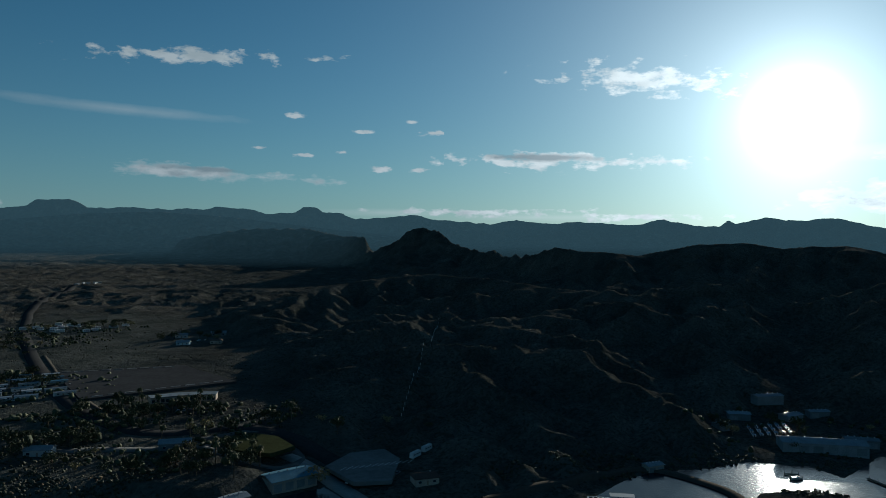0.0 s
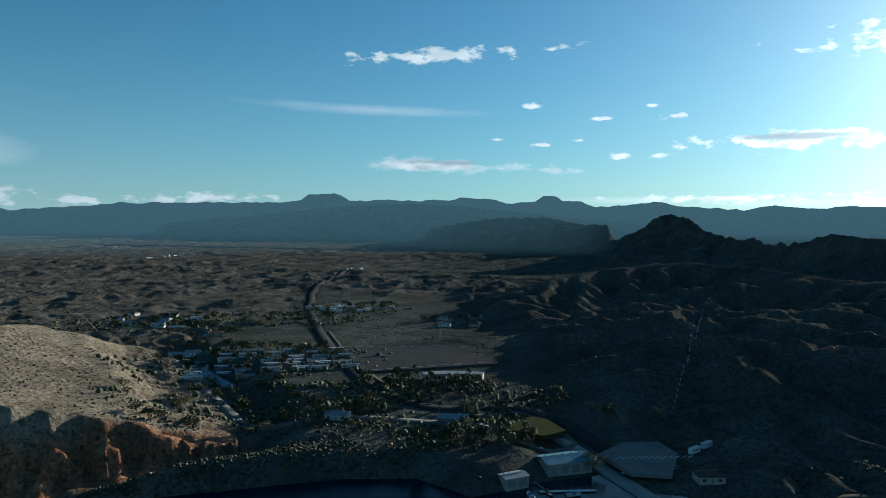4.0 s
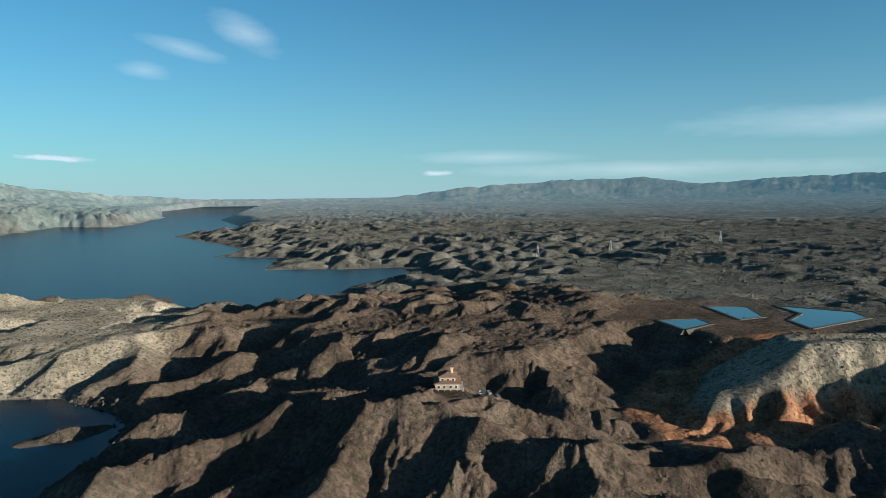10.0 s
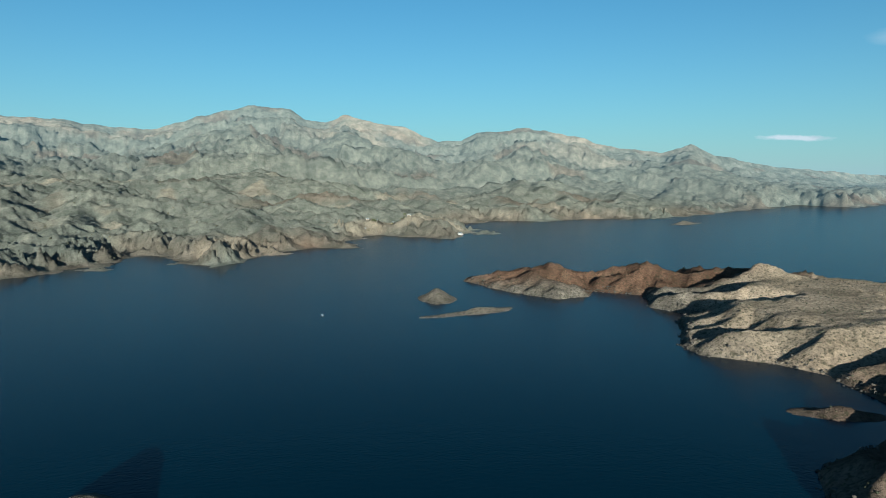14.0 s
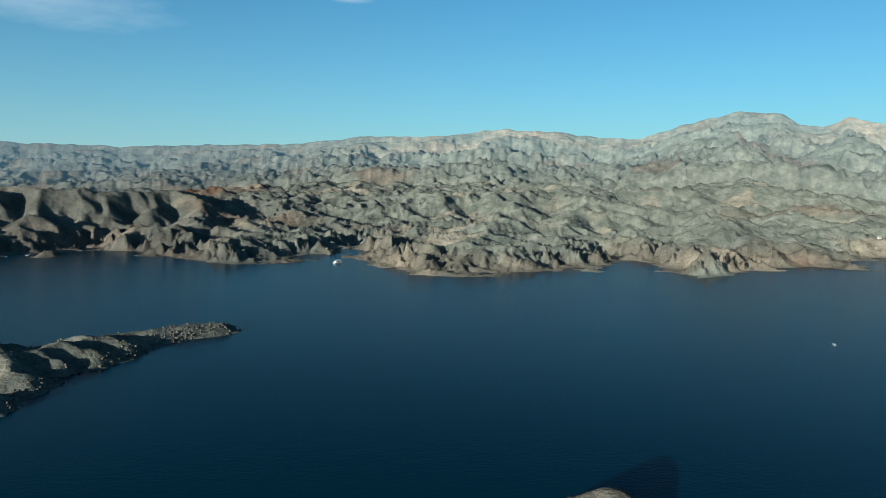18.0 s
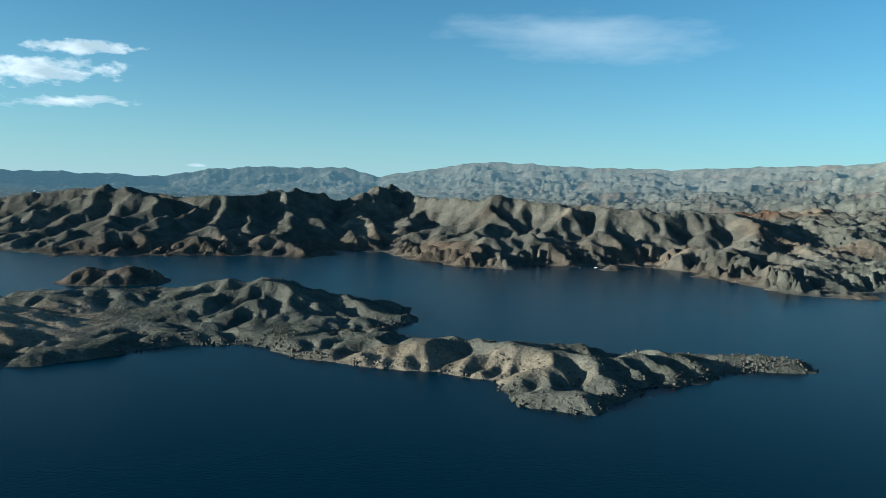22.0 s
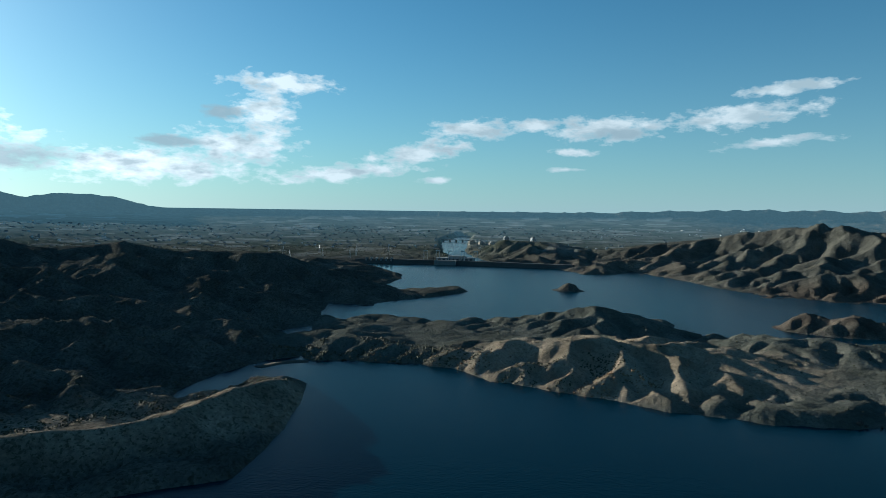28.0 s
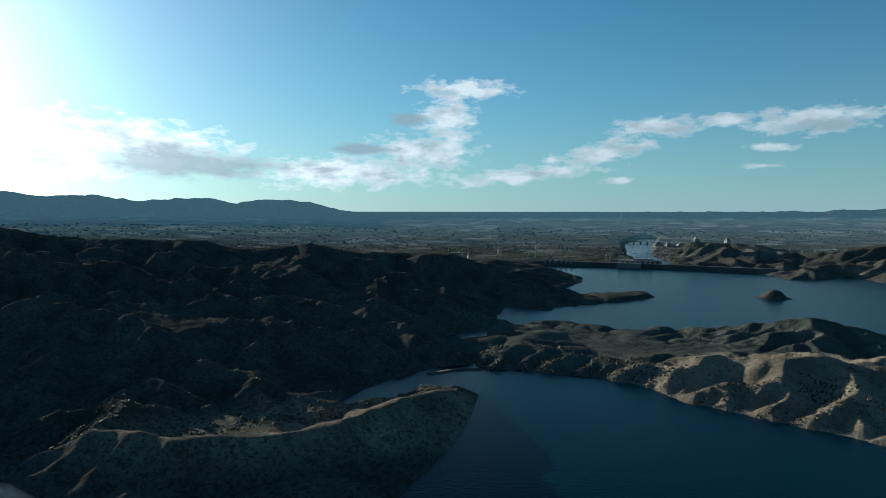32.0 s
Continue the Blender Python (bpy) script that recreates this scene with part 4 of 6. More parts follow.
def rings():
    r, out = 60.0, []
    while r < 15500:
        out.append(r)
        r += 6.0 if r < 190 else max(1.7, min(r * r / 44000, r * 0.0062)) if r < 2450 else r * 0.013
    return np.array(out)


ISLAND_LABELS = {0: "dark rounded rocky island behind the peninsula", 1: "small lone rock island before the dam", 2: "reddish rocky island beside the sandy headland", 3: "small tan rock island in the lake",
                 4: "long low tan rock island in the lake", 6: "low grey rock island near the shore", 7: "low tan island strip along the far shore", 8: "small reddish island at the cove mouth"}


def build_land(columns=3000):
    r = rings()
    a = np.arange(columns) / columns * 2 * math.pi
    rr, aa = np.meshgrid(r, a, indexing="ij")
    x, y = HUB[0] - np.sin(aa) * rr, HUB[1] + np.cos(aa) * rr
    z, *shares, isle = land(x, y)
    deep = z < -2
    hidden = deep[:-1] & deep[1:] & np.roll(deep, -1, 1)[:-1] & np.roll(deep, -1, 1)[1:]
    xs, ys, zs = squash(x, y, z)
    marks = list(zip(("sand", "red", "scrub", "away", "orange", "dark", "wash"), shares))
    heading = np.degrees(aa)
    marks.append(("town", step01((heading - 256) / 8) * step01((334 - heading) / 10) * step01((rr - 1750) / 300) * step01((9000 - rr) / 1500) * step01((45 + 0.012 * rr - z) / 20)))
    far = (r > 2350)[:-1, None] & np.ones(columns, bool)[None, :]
    lone = isle[:-1].copy()
    for other in (isle[1:], np.roll(isle, -1, 1)[:-1], np.roll(isle, -1, 1)[1:]):
        lone = np.where(lone == other, lone, -1)
    for number in (0, 1, 2, 3, 4, 6, 7, 8):
        rock = grid_mesh("island", xs, ys, zs, ~hidden & (lone == number), M_GROUND, marks)
        tagged(rock, ISLAND_LABELS[number], "island", "islands of the lake")
        lone = np.where(lone == number, 99, lone)
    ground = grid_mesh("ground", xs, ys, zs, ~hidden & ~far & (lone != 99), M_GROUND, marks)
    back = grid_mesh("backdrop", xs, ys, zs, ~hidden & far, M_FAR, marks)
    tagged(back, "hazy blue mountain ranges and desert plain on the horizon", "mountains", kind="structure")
    tagged(ground, "brown and tan eroded desert land with ridges, gullies and scrub round a lake", "ground", kind="structure")


def build_water():
    r = np.concatenate([np.linspace(1, 2400, 40), np.geomspace(2450, 15500, 60)])
    a = np.arange(360) / 360 * 2 * math.pi
    rr, aa = np.meshgrid(r, a, indexing="ij")
    x, y = HUB[0] - np.sin(aa) * rr, HUB[1] + np.cos(aa) * rr
    xs, ys, zs = squash(x, y, np.zeros(x.shape))
    water = grid_mesh("water", xs, ys, zs, np.ones((len(r) - 1, 360), bool), M_WATER)
    tagged(water, "deep blue lake water with fine ripples", "water", kind="structure")


CARVED += [carve(-2600, -2600, 800, 800, 6.5, (7, 0.8, 260, 0.2), 3), carve(-820, -760, 720, 640, 2.5, (7, 0.5, 110, 0.25), 4)]
build_land()
build_water()

# ---- building blocks ----
class Shape:
    """Collects corners and faces of one mesh."""

    def __init__(self):
        self.v, self.f = [], []

    def add(self, verts, faces):
        k = len(self.v)
        self.v += [tuple(p) for p in verts]
        self.f += [tuple(i + k for i in f) for f in faces]
        return self

    def box(self, x0, y0, z0, x1, y1, z1, taper=0.0):
        t = taper
        return self.add([(x0, y0, z0), (x1, y0, z0), (x1, y1, z0), (x0, y1, z0),
                         (x0 + t, y0 + t, z1), (x1 - t, y0 + t, z1), (x1 - t, y1 - t, z1), (x0 + t, y1 - t, z1)],
                        [(3, 2, 1, 0), (4, 5, 6, 7), (0, 1, 5, 4), (1, 2, 6, 5), (2, 3, 7, 6), (3, 0, 4, 7)])

    def tube(self, a, b, ra, rb, n=6):
        a, b = Vector(a), Vector(b)
        u = (b - a).normalized()
        s = u.orthogonal().normalized()
        w = u.cross(s)
        ring = [(s * math.cos(2 * math.pi * i / n) + w * math.sin(2 * math.pi * i / n)) for i in range(n)]
        return self.add([a + r * ra for r in ring] + [b + r * rb for r in ring],
                        [(i, (i + 1) % n, n + (i + 1) % n, n + i) for i in range(n)] + [tuple(range(n))[::-1], tuple(range(n, 2 * n))])

    def gable(self, x0, y0, x1, y1, z, rise, over=0.4, thick=0.2):
        """A pitched roof with its ridge along x."""
        x0, x1, y0, y1, m = x0 - over, x1 + over, y0 - over, y1 + over, (y0 + y1) / 2
        low = [(x0, y0, z), (x0, m, z + rise), (x0, y1, z), (x1, y0, z), (x1, m, z + rise), (x1, y1, z)]
        up = [(x, y, h + thick) for x, y, h in low]
        return self.add(low + up, [(0, 3, 4, 1), (1, 4, 5, 2), (6, 7, 10, 9), (7, 8, 11, 10), (0, 6, 9, 3), (2, 5, 11, 8),
                                   (0, 1, 7, 6), (1, 2, 8, 7), (3, 9, 10, 4), (4, 10, 11, 5)])

    def hip(self, x0, y0, x1, y1, z, rise, over=0.6, thick=0.25, ridge=0.45):
        x0, x1, y0, y1 = x0 - over, x1 + over, y0 - over, y1 + over
        cx, cy, k = (x0 + x1) / 2, (y0 + y1) / 2, (x1 - x0) * ridge / 2
        base = [(x0, y0, z), (x1, y0, z), (x1, y1, z), (x0, y1, z)]
        return self.add(base + [(x, y, h + thick) for x, y, h in base] + [(cx - k, cy, z + rise), (cx + k, cy, z + rise)],
                        [(3, 2, 1, 0), (0, 1, 5, 4), (1, 2, 6, 5), (2, 3, 7, 6), (3, 0, 4, 7), (4, 5, 9, 8), (6, 7, 8, 9), (5, 6, 9), (7, 4, 8)])

    def mesh(self, name, mat, smooth=False):
        me = bpy.data.meshes.new(name)
        me.from_pydata(self.v, [], self.f)
        me.materials.append(mat)
        if smooth:
            me.polygons.foreach_set("use_smooth", np.ones(len(me.polygons), bool))
        return me


def part(name, shape, mat, parent, label="", at=None, smooth=False):
    ob = new(name, shape.mesh(name, mat, smooth))
    ob.parent = parent
    if at is not None:
        ob.matrix_basis = at
    return tagged(ob, label)


def thing(name, label, category, at=None, group="", kind=""):
    ob = tagged(new(name), label, category, group, kind)
    if at is not None:
        ob.matrix_basis = at
    return ob


def ground_z(x, y):
    return float(land(np.array([float(x)]), np.array([float(y)]))[0][0])


def stand(x, y, turn=0.0, sink=0.0):
    return pose(x, y, max(ground_z(x, y), 0.1) - sink, 0, 0, turn)


def plain_material(name, color, rough=0.7, metal=0.0, spread=0.25, grain=2.0, grain_depth=0.2):
    """A surface with grain, stains and a shade of its own for each object."""
    m, t, b = material(name)
    info = t.nodes.new("ShaderNodeObjectInfo")
    a = noise_node(t, grain, 5, 0.6)
    c = noise_node(t, grain * 0.12, 3, 0.5)
    dark = tuple(v * (1 - spread) for v in color)
    light = tuple(min(1, v * (1 + spread * 0.6)) for v in color)
    col = ramp(t, math_node(t, "ADD", math_node(t, "MULTIPLY", a, 0.6), math_node(t, "MULTIPLY", c, 0.4)), [(0.35, dark), (0.65, light)])
    shade = math_node(t, "ADD", 0.78, math_node(t, "MULTIPLY", info.outputs["Random"], 0.4))
    col = mix_color(t, 1.0, col, shade, "MULTIPLY")
    t.links.new(col, b.inputs["Base Color"])
    b.inputs["Roughness"].default_value, b.inputs["Metallic"].default_value = rough, metal
    if rough > 0.8:
        b.inputs["IOR"].default_value = 1.03
        b.inputs["Specular IOR Level"].default_value = 0.08
    bump(t, b, a, grain_depth, 0.05)
    return m


def leaf_material(name, color, light):
    m, t, b = material(name)
    info = t.nodes.new("ShaderNodeObjectInfo")
    geo = t.nodes.new("ShaderNodeNewGeometry")
    r = math_node(t, "FRACT", math_node(t, "ADD", geo.outputs["Random Per Island"], info.outputs["Random"]))
    col = ramp(t, r, [(0.0, color), (1.0, light)])
    t.links.new(col, b.inputs["Base Color"])
    b.inputs["Roughness"].default_value = 0.8
    b.inputs["Specular IOR Level"].default_value = 0.15
    return m


M_WHITE = plain_material("white_paint", (0.52, 0.52, 0.51), 0.85, spread=0.12)
M_CREAM = plain_material("cream_stucco", (0.42, 0.37, 0.31), 0.85)
M_PINK = plain_material("pink_stucco", (0.40, 0.30, 0.22), 0.85)
M_GREYWALL = plain_material("grey_siding", (0.22, 0.23, 0.235), 0.85)
M_METAL_ROOF = plain_material("pale_metal_roof", (0.22, 0.25, 0.27), 0.85)
M_BLUE_ROOF = plain_material("blue_metal_roof", (0.11, 0.21, 0.27), 0.85)
M_DARK_ROOF = plain_material("brown_shingles", (0.12, 0.09, 0.075), 0.9)
M_TILE = plain_material("red_clay_tiles", (0.16, 0.095, 0.065), 0.85, grain=6)
M_GLASS, _t, _b = material("window_glass")
_b.inputs["Base Color"].default_value, _b.inputs["Roughness"].default_value, _b.inputs["Metallic"].default_value = (0.03, 0.045, 0.055, 1), 0.08, 0.0
M_DOOR = plain_material("painted_door", (0.22, 0.16, 0.12), 0.6)
M_CONCRETE = plain_material("concrete", (0.24, 0.24, 0.225), 0.85, grain=0.8)
M_PAVE = plain_material("worn_paving", (0.15, 0.148, 0.14), 0.9, grain=0.3)
M_ASPHALT = plain_material("asphalt", (0.055, 0.055, 0.055), 0.85, grain=0.4)
M_LINE = plain_material("road_paint", (0.75, 0.74, 0.70), 0.7)
M_GRAVEL = plain_material("gravel", (0.09, 0.08, 0.066), 0.95, grain=0.5)
M_STEEL = plain_material("galvanised_steel", (0.45, 0.47, 0.48), 0.45, 0.6)
M_WOOD = plain_material("weathered_wood", (0.20, 0.16, 0.12), 0.85)
M_BARK = plain_material("bark", (0.13, 0.10, 0.075), 0.9, grain=4)
M_RUBBER = plain_material("tyre_rubber", (0.03, 0.03, 0.03), 0.9)
M_ROCK = plain_material("shore_rock", (0.085, 0.078, 0.068), 0.95, grain=0.6, grain_depth=0.6)
M_LEAF = leaf_material("grey_green_leaves", (0.035, 0.045, 0.022), (0.085, 0.09, 0.045))
M_LEAF_PALE = leaf_material("pale_autumn_leaves", (0.16, 0.13, 0.06), (0.30, 0.25, 0.13))
M_PALM = leaf_material("palm_fronds", (0.04, 0.05, 0.02), (0.11, 0.10, 0.045))
M_BUSH = leaf_material("creosote_twigs", (0.032, 0.036, 0.022), (0.078, 0.074, 0.046))
M_REED = leaf_material("dry_reeds", (0.09, 0.06, 0.035), (0.22, 0.15, 0.085))
M_GRASS = plain_material("lawn", (0.055, 0.06, 0.028), 0.95, grain=0.5)
M_TEAL = plain_material("blue_tarpaulin", (0.05, 0.20, 0.32), 0.5)


# ---- roads and paved ground ----
def strip(name, points, width, mat, label, category, lift=0.3, step=6.0, crown=0.0):
    """A band of ground along a line, draped over the land."""
    pts = [Vector((x, y, 0)) for x, y in points]
    line = []
    for a, b in zip(pts, pts[1:]):
        k = max(1, int((b - a).length / step))
        line += [a.lerp(b, i / k) for i in range(k)]
    line.append(pts[-1])
    for _ in range(4):
        line = [line[0]] + [(line[i - 1] + line[i] * 2 + line[i + 1]) / 4 for i in range(1, len(line) - 1)] + [line[-1]]
    shape, rows = Shape(), []
    for i, p in enumerate(line):
        d = (line[min(i + 1, len(line) - 1)] - line[max(i - 1, 0)]).normalized()
        s = Vector((d.y, -d.x, 0))
        rows.append([p + s * width * k for k in (-0.62, -0.5, 0, 0.5, 0.62)])
    flat = [q for row in rows for q in row]
    z = land(np.array([q.x for q in flat]), np.array([q.y for q in flat]))[0].reshape(-1, 5)
    z = np.maximum(z, 0.2)
    mid = z[:, 1:4].max(1)
    for _ in range(3):
        mid = np.convolve(np.pad(mid, 1, "edge"), (0.25, 0.5, 0.25), "valid")
    verts = []
    for row, zr, m in zip(rows, z, mid):
        verts += [(q.x, q.y, h) for q, h in zip(row, (min(zr[0], m) - 1.5, m + lift, m + lift + crown, m + lift, min(zr[4], m) - 1.5))]
    n = len(rows)
    shape.add(verts, [(i * 5 + j, i * 5 + j + 1, i * 5 + j + 6, i * 5 + j + 5) for i in range(n - 1) for j in range(4)])
    ob = new(name, shape.mesh(name, mat, True))
    return tagged(ob, label, category, kind="structure")


def slab(name, corners, mat, label, category, top=0.35, depth=2.0):
    z = max(ground_z(x, y) for x, y in corners) + top
    n = len(corners)
    sh = Shape().add([(x, y, z - depth) for x, y in corners] + [(x, y, z) for x, y in corners],
                     [tuple(range(n, 2 * n))] + [(i, (i + 1) % n, n + (i + 1) % n, n + i) for i in range(n)])
    ob = new(name, sh.mesh(name, mat))
    return tagged(ob, label, category, kind="structure"), z


HIGHWAY = [(-751, 1456), (-731, 1397), (-664, 1203), (-585, 1005), (-467, 790), (-372, 643), (-308, 549), (-269, 498), (-235, 457), (-202, 424), (-175, 403), (-152, 400), (-118, 418), (-75, 398), (-50, 372)]
strip("road", HIGHWAY, 11.0, M_ASPHALT, "dark asphalt highway curving through the desert settlement", "road", 0.5, crown=0.15)
strip("road_shoulder", [(x + 9.5, y + 4) for x, y in HIGHWAY[5:10]], 3.0, M_GRAVEL, "pale gravel shoulder beside the asphalt highway", "road", 0.4)
strip("access_road", [(-434, 500), (-400, 470), (-350, 425), (-300, 385), (-262, 352), (-225, 352), (-190, 372), (-150, 372), (-120, 385)], 7.0, M_PAVE, "dusty settlement road between trailers and trees", "road", 0.3)
strip("park_path", [(-132, 392), (-110, 410), (-88, 402), (-72, 378), (-84, 360), (-112, 366), (-130, 380)], 4.0, M_PAVE, "pale concrete path looping round a lawn", "path", 0.4, 4.0)
strip("track_hills", [(-48, 748), (-20, 752), (2, 756), (22, 738), (60, 760)], 9.0, M_GRAVEL, "pale graded dirt track on a dark hillside", "track", 0.5)
strip("track_plain", [(-740, 470), (-900, 560), (-1150, 640), (-1500, 830), (-1900, 900)], 8.0, M_GRAVEL, "pale dirt track over the scrub plain", "track", 0.8, 15)
strip("beach", [(600, 140), (590, 158), (570, 168)], 7.0, M_GRAVEL, "small pale sand beach at the lake edge", "beach", 0.2, 3)
strip("ramp_road", [(-84, 384), (-68, 370), (-55, 354), (-42, 336), (-26, 314)], 8.0, M_CONCRETE, "pale concrete boat ramp road running down to the water", "road", 0.5, 4.0)
lawn, _ = slab("lawn", [(-124, 392), (-108, 404), (-92, 398), (-78, 378), (-88, 365), (-110, 371)], M_GRASS, "dull winter lawn inside a path loop", "lawn", 0.12)
ramp_lot, RAMP_Z = slab("pavement", [(-60, 366), (-50, 390), (-32, 398), (-22, 380), (-24, 345), (-42, 342)], M_PAVE, "pale concrete boat ramp parking lot with painted bays", "pavement", 0.12)
field, LOT_Z = slab("parking_field", [(-314, 573), (-223, 611), (-157, 542), (-242, 475)], M_ASPHALT, "dark paved overflow parking field with pale kerbs", "pavement", 0.12)
for i in range(12):
    k = i / 11
    ax, ay = -64 + 52 * k * 0.9, 352 + 18 * (1 - k) * 0.3
    part("parking_line", Shape().box(-0.15, -3, 0, 0.15, 3, 0.03), M_LINE, ramp_lot, at=pose(-50 + 34 * k, 362 + 14 * k, RAMP_Z + 0.01, 0, 0, -25))
for row, (a, b) in enumerate((((-308, 570), (-226, 603)), ((-240, 482), (-166, 543)))):
    for i in range(9):
        k = (i + 0.5) / 9
        part("kerb_island", Shape().box(-3.6, -0.8, 0, 3.6, 0.8, 0.35, 0.15), M_CONCRETE, field, at=pose(a[0] + (b[0] - a[0]) * k, a[1] + (b[1] - a[1]) * k, LOT_Z + 0.005, 0, 0, 24 + 14 * row))


# ---- plants ----
def blob_points(rng, n, rx, ry, rz, hollow=0.35):
    out = []
    while len(out) < n:
        p = rng.uniform(-1, 1, 3)
        q = np.linalg.norm(p)
        if hollow < q < 1:
            out.append(p * (rx, ry, rz))
    return np.array(out)


def leaf_shape(rng, centres, size):
    """Small crossed leaves turned every way."""
    sh = Shape()
    for c in centres:
        for _ in range(2):
            a, b = rng.normal(size=3), rng.normal(size=3)
            a /= np.linalg.norm(a)
            b -= a * a.dot(b)
            b /= np.linalg.norm(b)
            s = size * rng.uniform(0.6, 1.3)
            sh.add([c - a * s, c + b * s * 0.6, c + a * s, c - b * s * 0.6], [(0, 1, 2, 3)])
    return sh


def make_tree(seed, height, wide, leaf, label):
    rng = np.random.default_rng(seed)
    tree = thing("tree", label, "tree")
    trunk = Shape().tube((0, 0, -0.5), (0.1, 0.05, height * 0.4), height * 0.035, height * 0.024)
    tips = []
    for i in range(6):
        a = i * 2.4 + rng.uniform(0, 0.6)
        tip = Vector((math.cos(a) * wide * 0.55, math.sin(a) * wide * 0.55, height * rng.uniform(0.55, 0.85)))
        trunk.tube((0.1, 0.05, height * rng.uniform(0.25, 0.4)), tip, height * 0.02, height * 0.006, 5)
        tips.append(tip)
    part("trunk", trunk, M_BARK, tree)
    spots = [np.array(t) + blob_points(rng, 22, wide * 0.42, wide * 0.42, height * 0.2) for t in tips]
    spots.append(np.array((0, 0, height * 0.75)) + blob_points(rng, 30, wide * 0.5, wide * 0.5, height * 0.25))
    part("crown", leaf_shape(rng, np.concatenate(spots), height * 0.075), leaf, tree)
    return tree


def make_palm(seed, height, label):
    rng = np.random.default_rng(seed)
    palm = thing("palm_tree", label, "palm")
    lean = rng.uniform(-0.5, 0.5, 2)
    part("trunk", Shape().tube((0, 0, -0.5), (lean[0] * 0.4, lean[1] * 0.4, height * 0.5), 0.32, 0.24).tube((lean[0] * 0.4, lean[1] * 0.4, height * 0.5), (lean[0], lean[1], height), 0.24, 0.2), M_BARK, palm)
    crown = Shape()
    for i in range(22):
        a, up = i * 2.399, rng.uniform(-0.7, 0.9)
        d = Vector((math.cos(a), math.sin(a), 0))
        s = Vector((-d.y, d.x, 0))
        p, r, pts = Vector((lean[0], lean[1], height)), 0.0, []
        for k in range(5):
            pts.append(p + d * (0.55 * k) + Vector((0, 0, up * 0.5 * k - 0.13 * k * k)))
        verts = [q + s * w for q, w in zip(pts, (0.08, 0.45, 0.5, 0.35, 0.02))] + [q - s * w + Vector((0, 0, -0.12)) for q, w in zip(pts, (0.08, 0.45, 0.5, 0.35, 0.02))]
        crown.add(verts, [(j, j + 1, j + 6, j + 5) for j in range(4)])
    part("crown", crown, M_PALM, palm)
    skirt = Shape().tube((lean[0], lean[1], height - 1.6), (lean[0], lean[1], height - 0.1), 0.35, 0.6, 8)
    part("dead_frond_skirt", skirt, M_REED, palm)
    return palm


def scatter_mesh(name, xs, ys, sizes, mat, label, category, seed, flat=0.7, faces=20, sink=0.15, parent=None):
    """One mesh of many small irregular clumps."""
    rng = np.random.default_rng(seed)
    phi = (1 + 5 ** 0.5) / 2
    base = np.array([(-1, phi, 0), (1, phi, 0), (-1, -phi, 0), (1, -phi, 0), (0, -1, phi), (0, 1, phi), (0, -1, -phi), (0, 1, -phi), (phi, 0, -1), (phi, 0, 1), (-phi, 0, -1), (-phi, 0, 1)]) / 1.9
    tri = np.array([(0, 11, 5), (0, 5, 1), (0, 1, 7), (0, 7, 10), (0, 10, 11), (1, 5, 9), (5, 11, 4), (11, 10, 2), (10, 7, 6), (7, 1, 8),
                    (3, 9, 4), (3, 4, 2), (3, 2, 6), (3, 6, 8), (3, 8, 9), (4, 9, 5), (2, 4, 11), (6, 2, 10), (8, 6, 7), (9, 8, 1)])
    n = len(xs)
    zs = land(np.asarray(xs, float), np.asarray(ys, float))[0]
    v = base[None] * rng.uniform(0.55, 1.35, (n, 12, 1)) + rng.normal(0, 0.12, (n, 12, 3))
    v *= (sizes[:, None] * rng.uniform(0.7, 1.3, (n, 3)) * (1, 1, flat))[:, None, :]
    v += np.stack([xs, ys, zs + sizes * flat * (1 - sink) * 0.6], -1)[:, None, :]
    f = (tri[None] + (np.arange(n) * 12)[:, None, None]).reshape(-1, 3)
    me = bpy.data.meshes.new(name)
    me.vertices.add(n * 12)
    me.vertices.foreach_set("co", v.astype(np.float32).ravel())
    me.loops.add(f.size)
    me.loops.foreach_set("vertex_index", f.astype(np.int32).ravel())
    me.polygons.add(len(f))
    me.polygons.foreach_set("loop_start", np.arange(0, f.size, 3, dtype=np.int32))
    me.update(calc_edges=True)
    me.materials.append(mat)
    return tagged(new(name, me), label, category, kind="stuff")


def spread(rng, n, cx, cy, rx, ry, turn=0.0):
    a, r = rng.uniform(0, 2 * math.pi, n), np.sqrt(rng.uniform(0, 1, n))
    u, v = np.cos(a) * r * rx, np.sin(a) * r * ry
    c, s = math.cos(radians(turn)), math.sin(radians(turn))
    return cx + u * c - v * s, cy + u * s + v * c


def dry(xs, ys, low=0.6, high=400.0):
    z, orange = (land(xs, ys)[i] for i in (0, 5))
    return (z > low) & (z < high) & (orange < 0.15)


def bushes(name, label, seed, mat, zones, low=0.5, flat=0.7):
    rng = np.random.default_rng(seed)
    X, Y, S = [], [], []
    for n, cx, cy, rx, ry, turn, s0, s1 in zones:
        more, s0, s1 = (2, s0 * 0.6, s1 * 0.6) if low < 0.5 else (1, s0 * 0.8, s1 * 0.8)
        x, y = spread(rng, n * more, cx, cy, rx, ry, turn)
        clump = fbm(x, y, 35, 3, seed) > -0.12
        k = dry(x, y, low) & clump
        X.append(x[k]), Y.append(y[k]), S.append(rng.uniform(s0, s1, k.sum()) * rng.uniform(0.6, 1.0, k.sum()))
    return scatter_mesh(name, np.concatenate(X), np.concatenate(Y), np.concatenate(S), mat, label, "bushes", seed, flat)


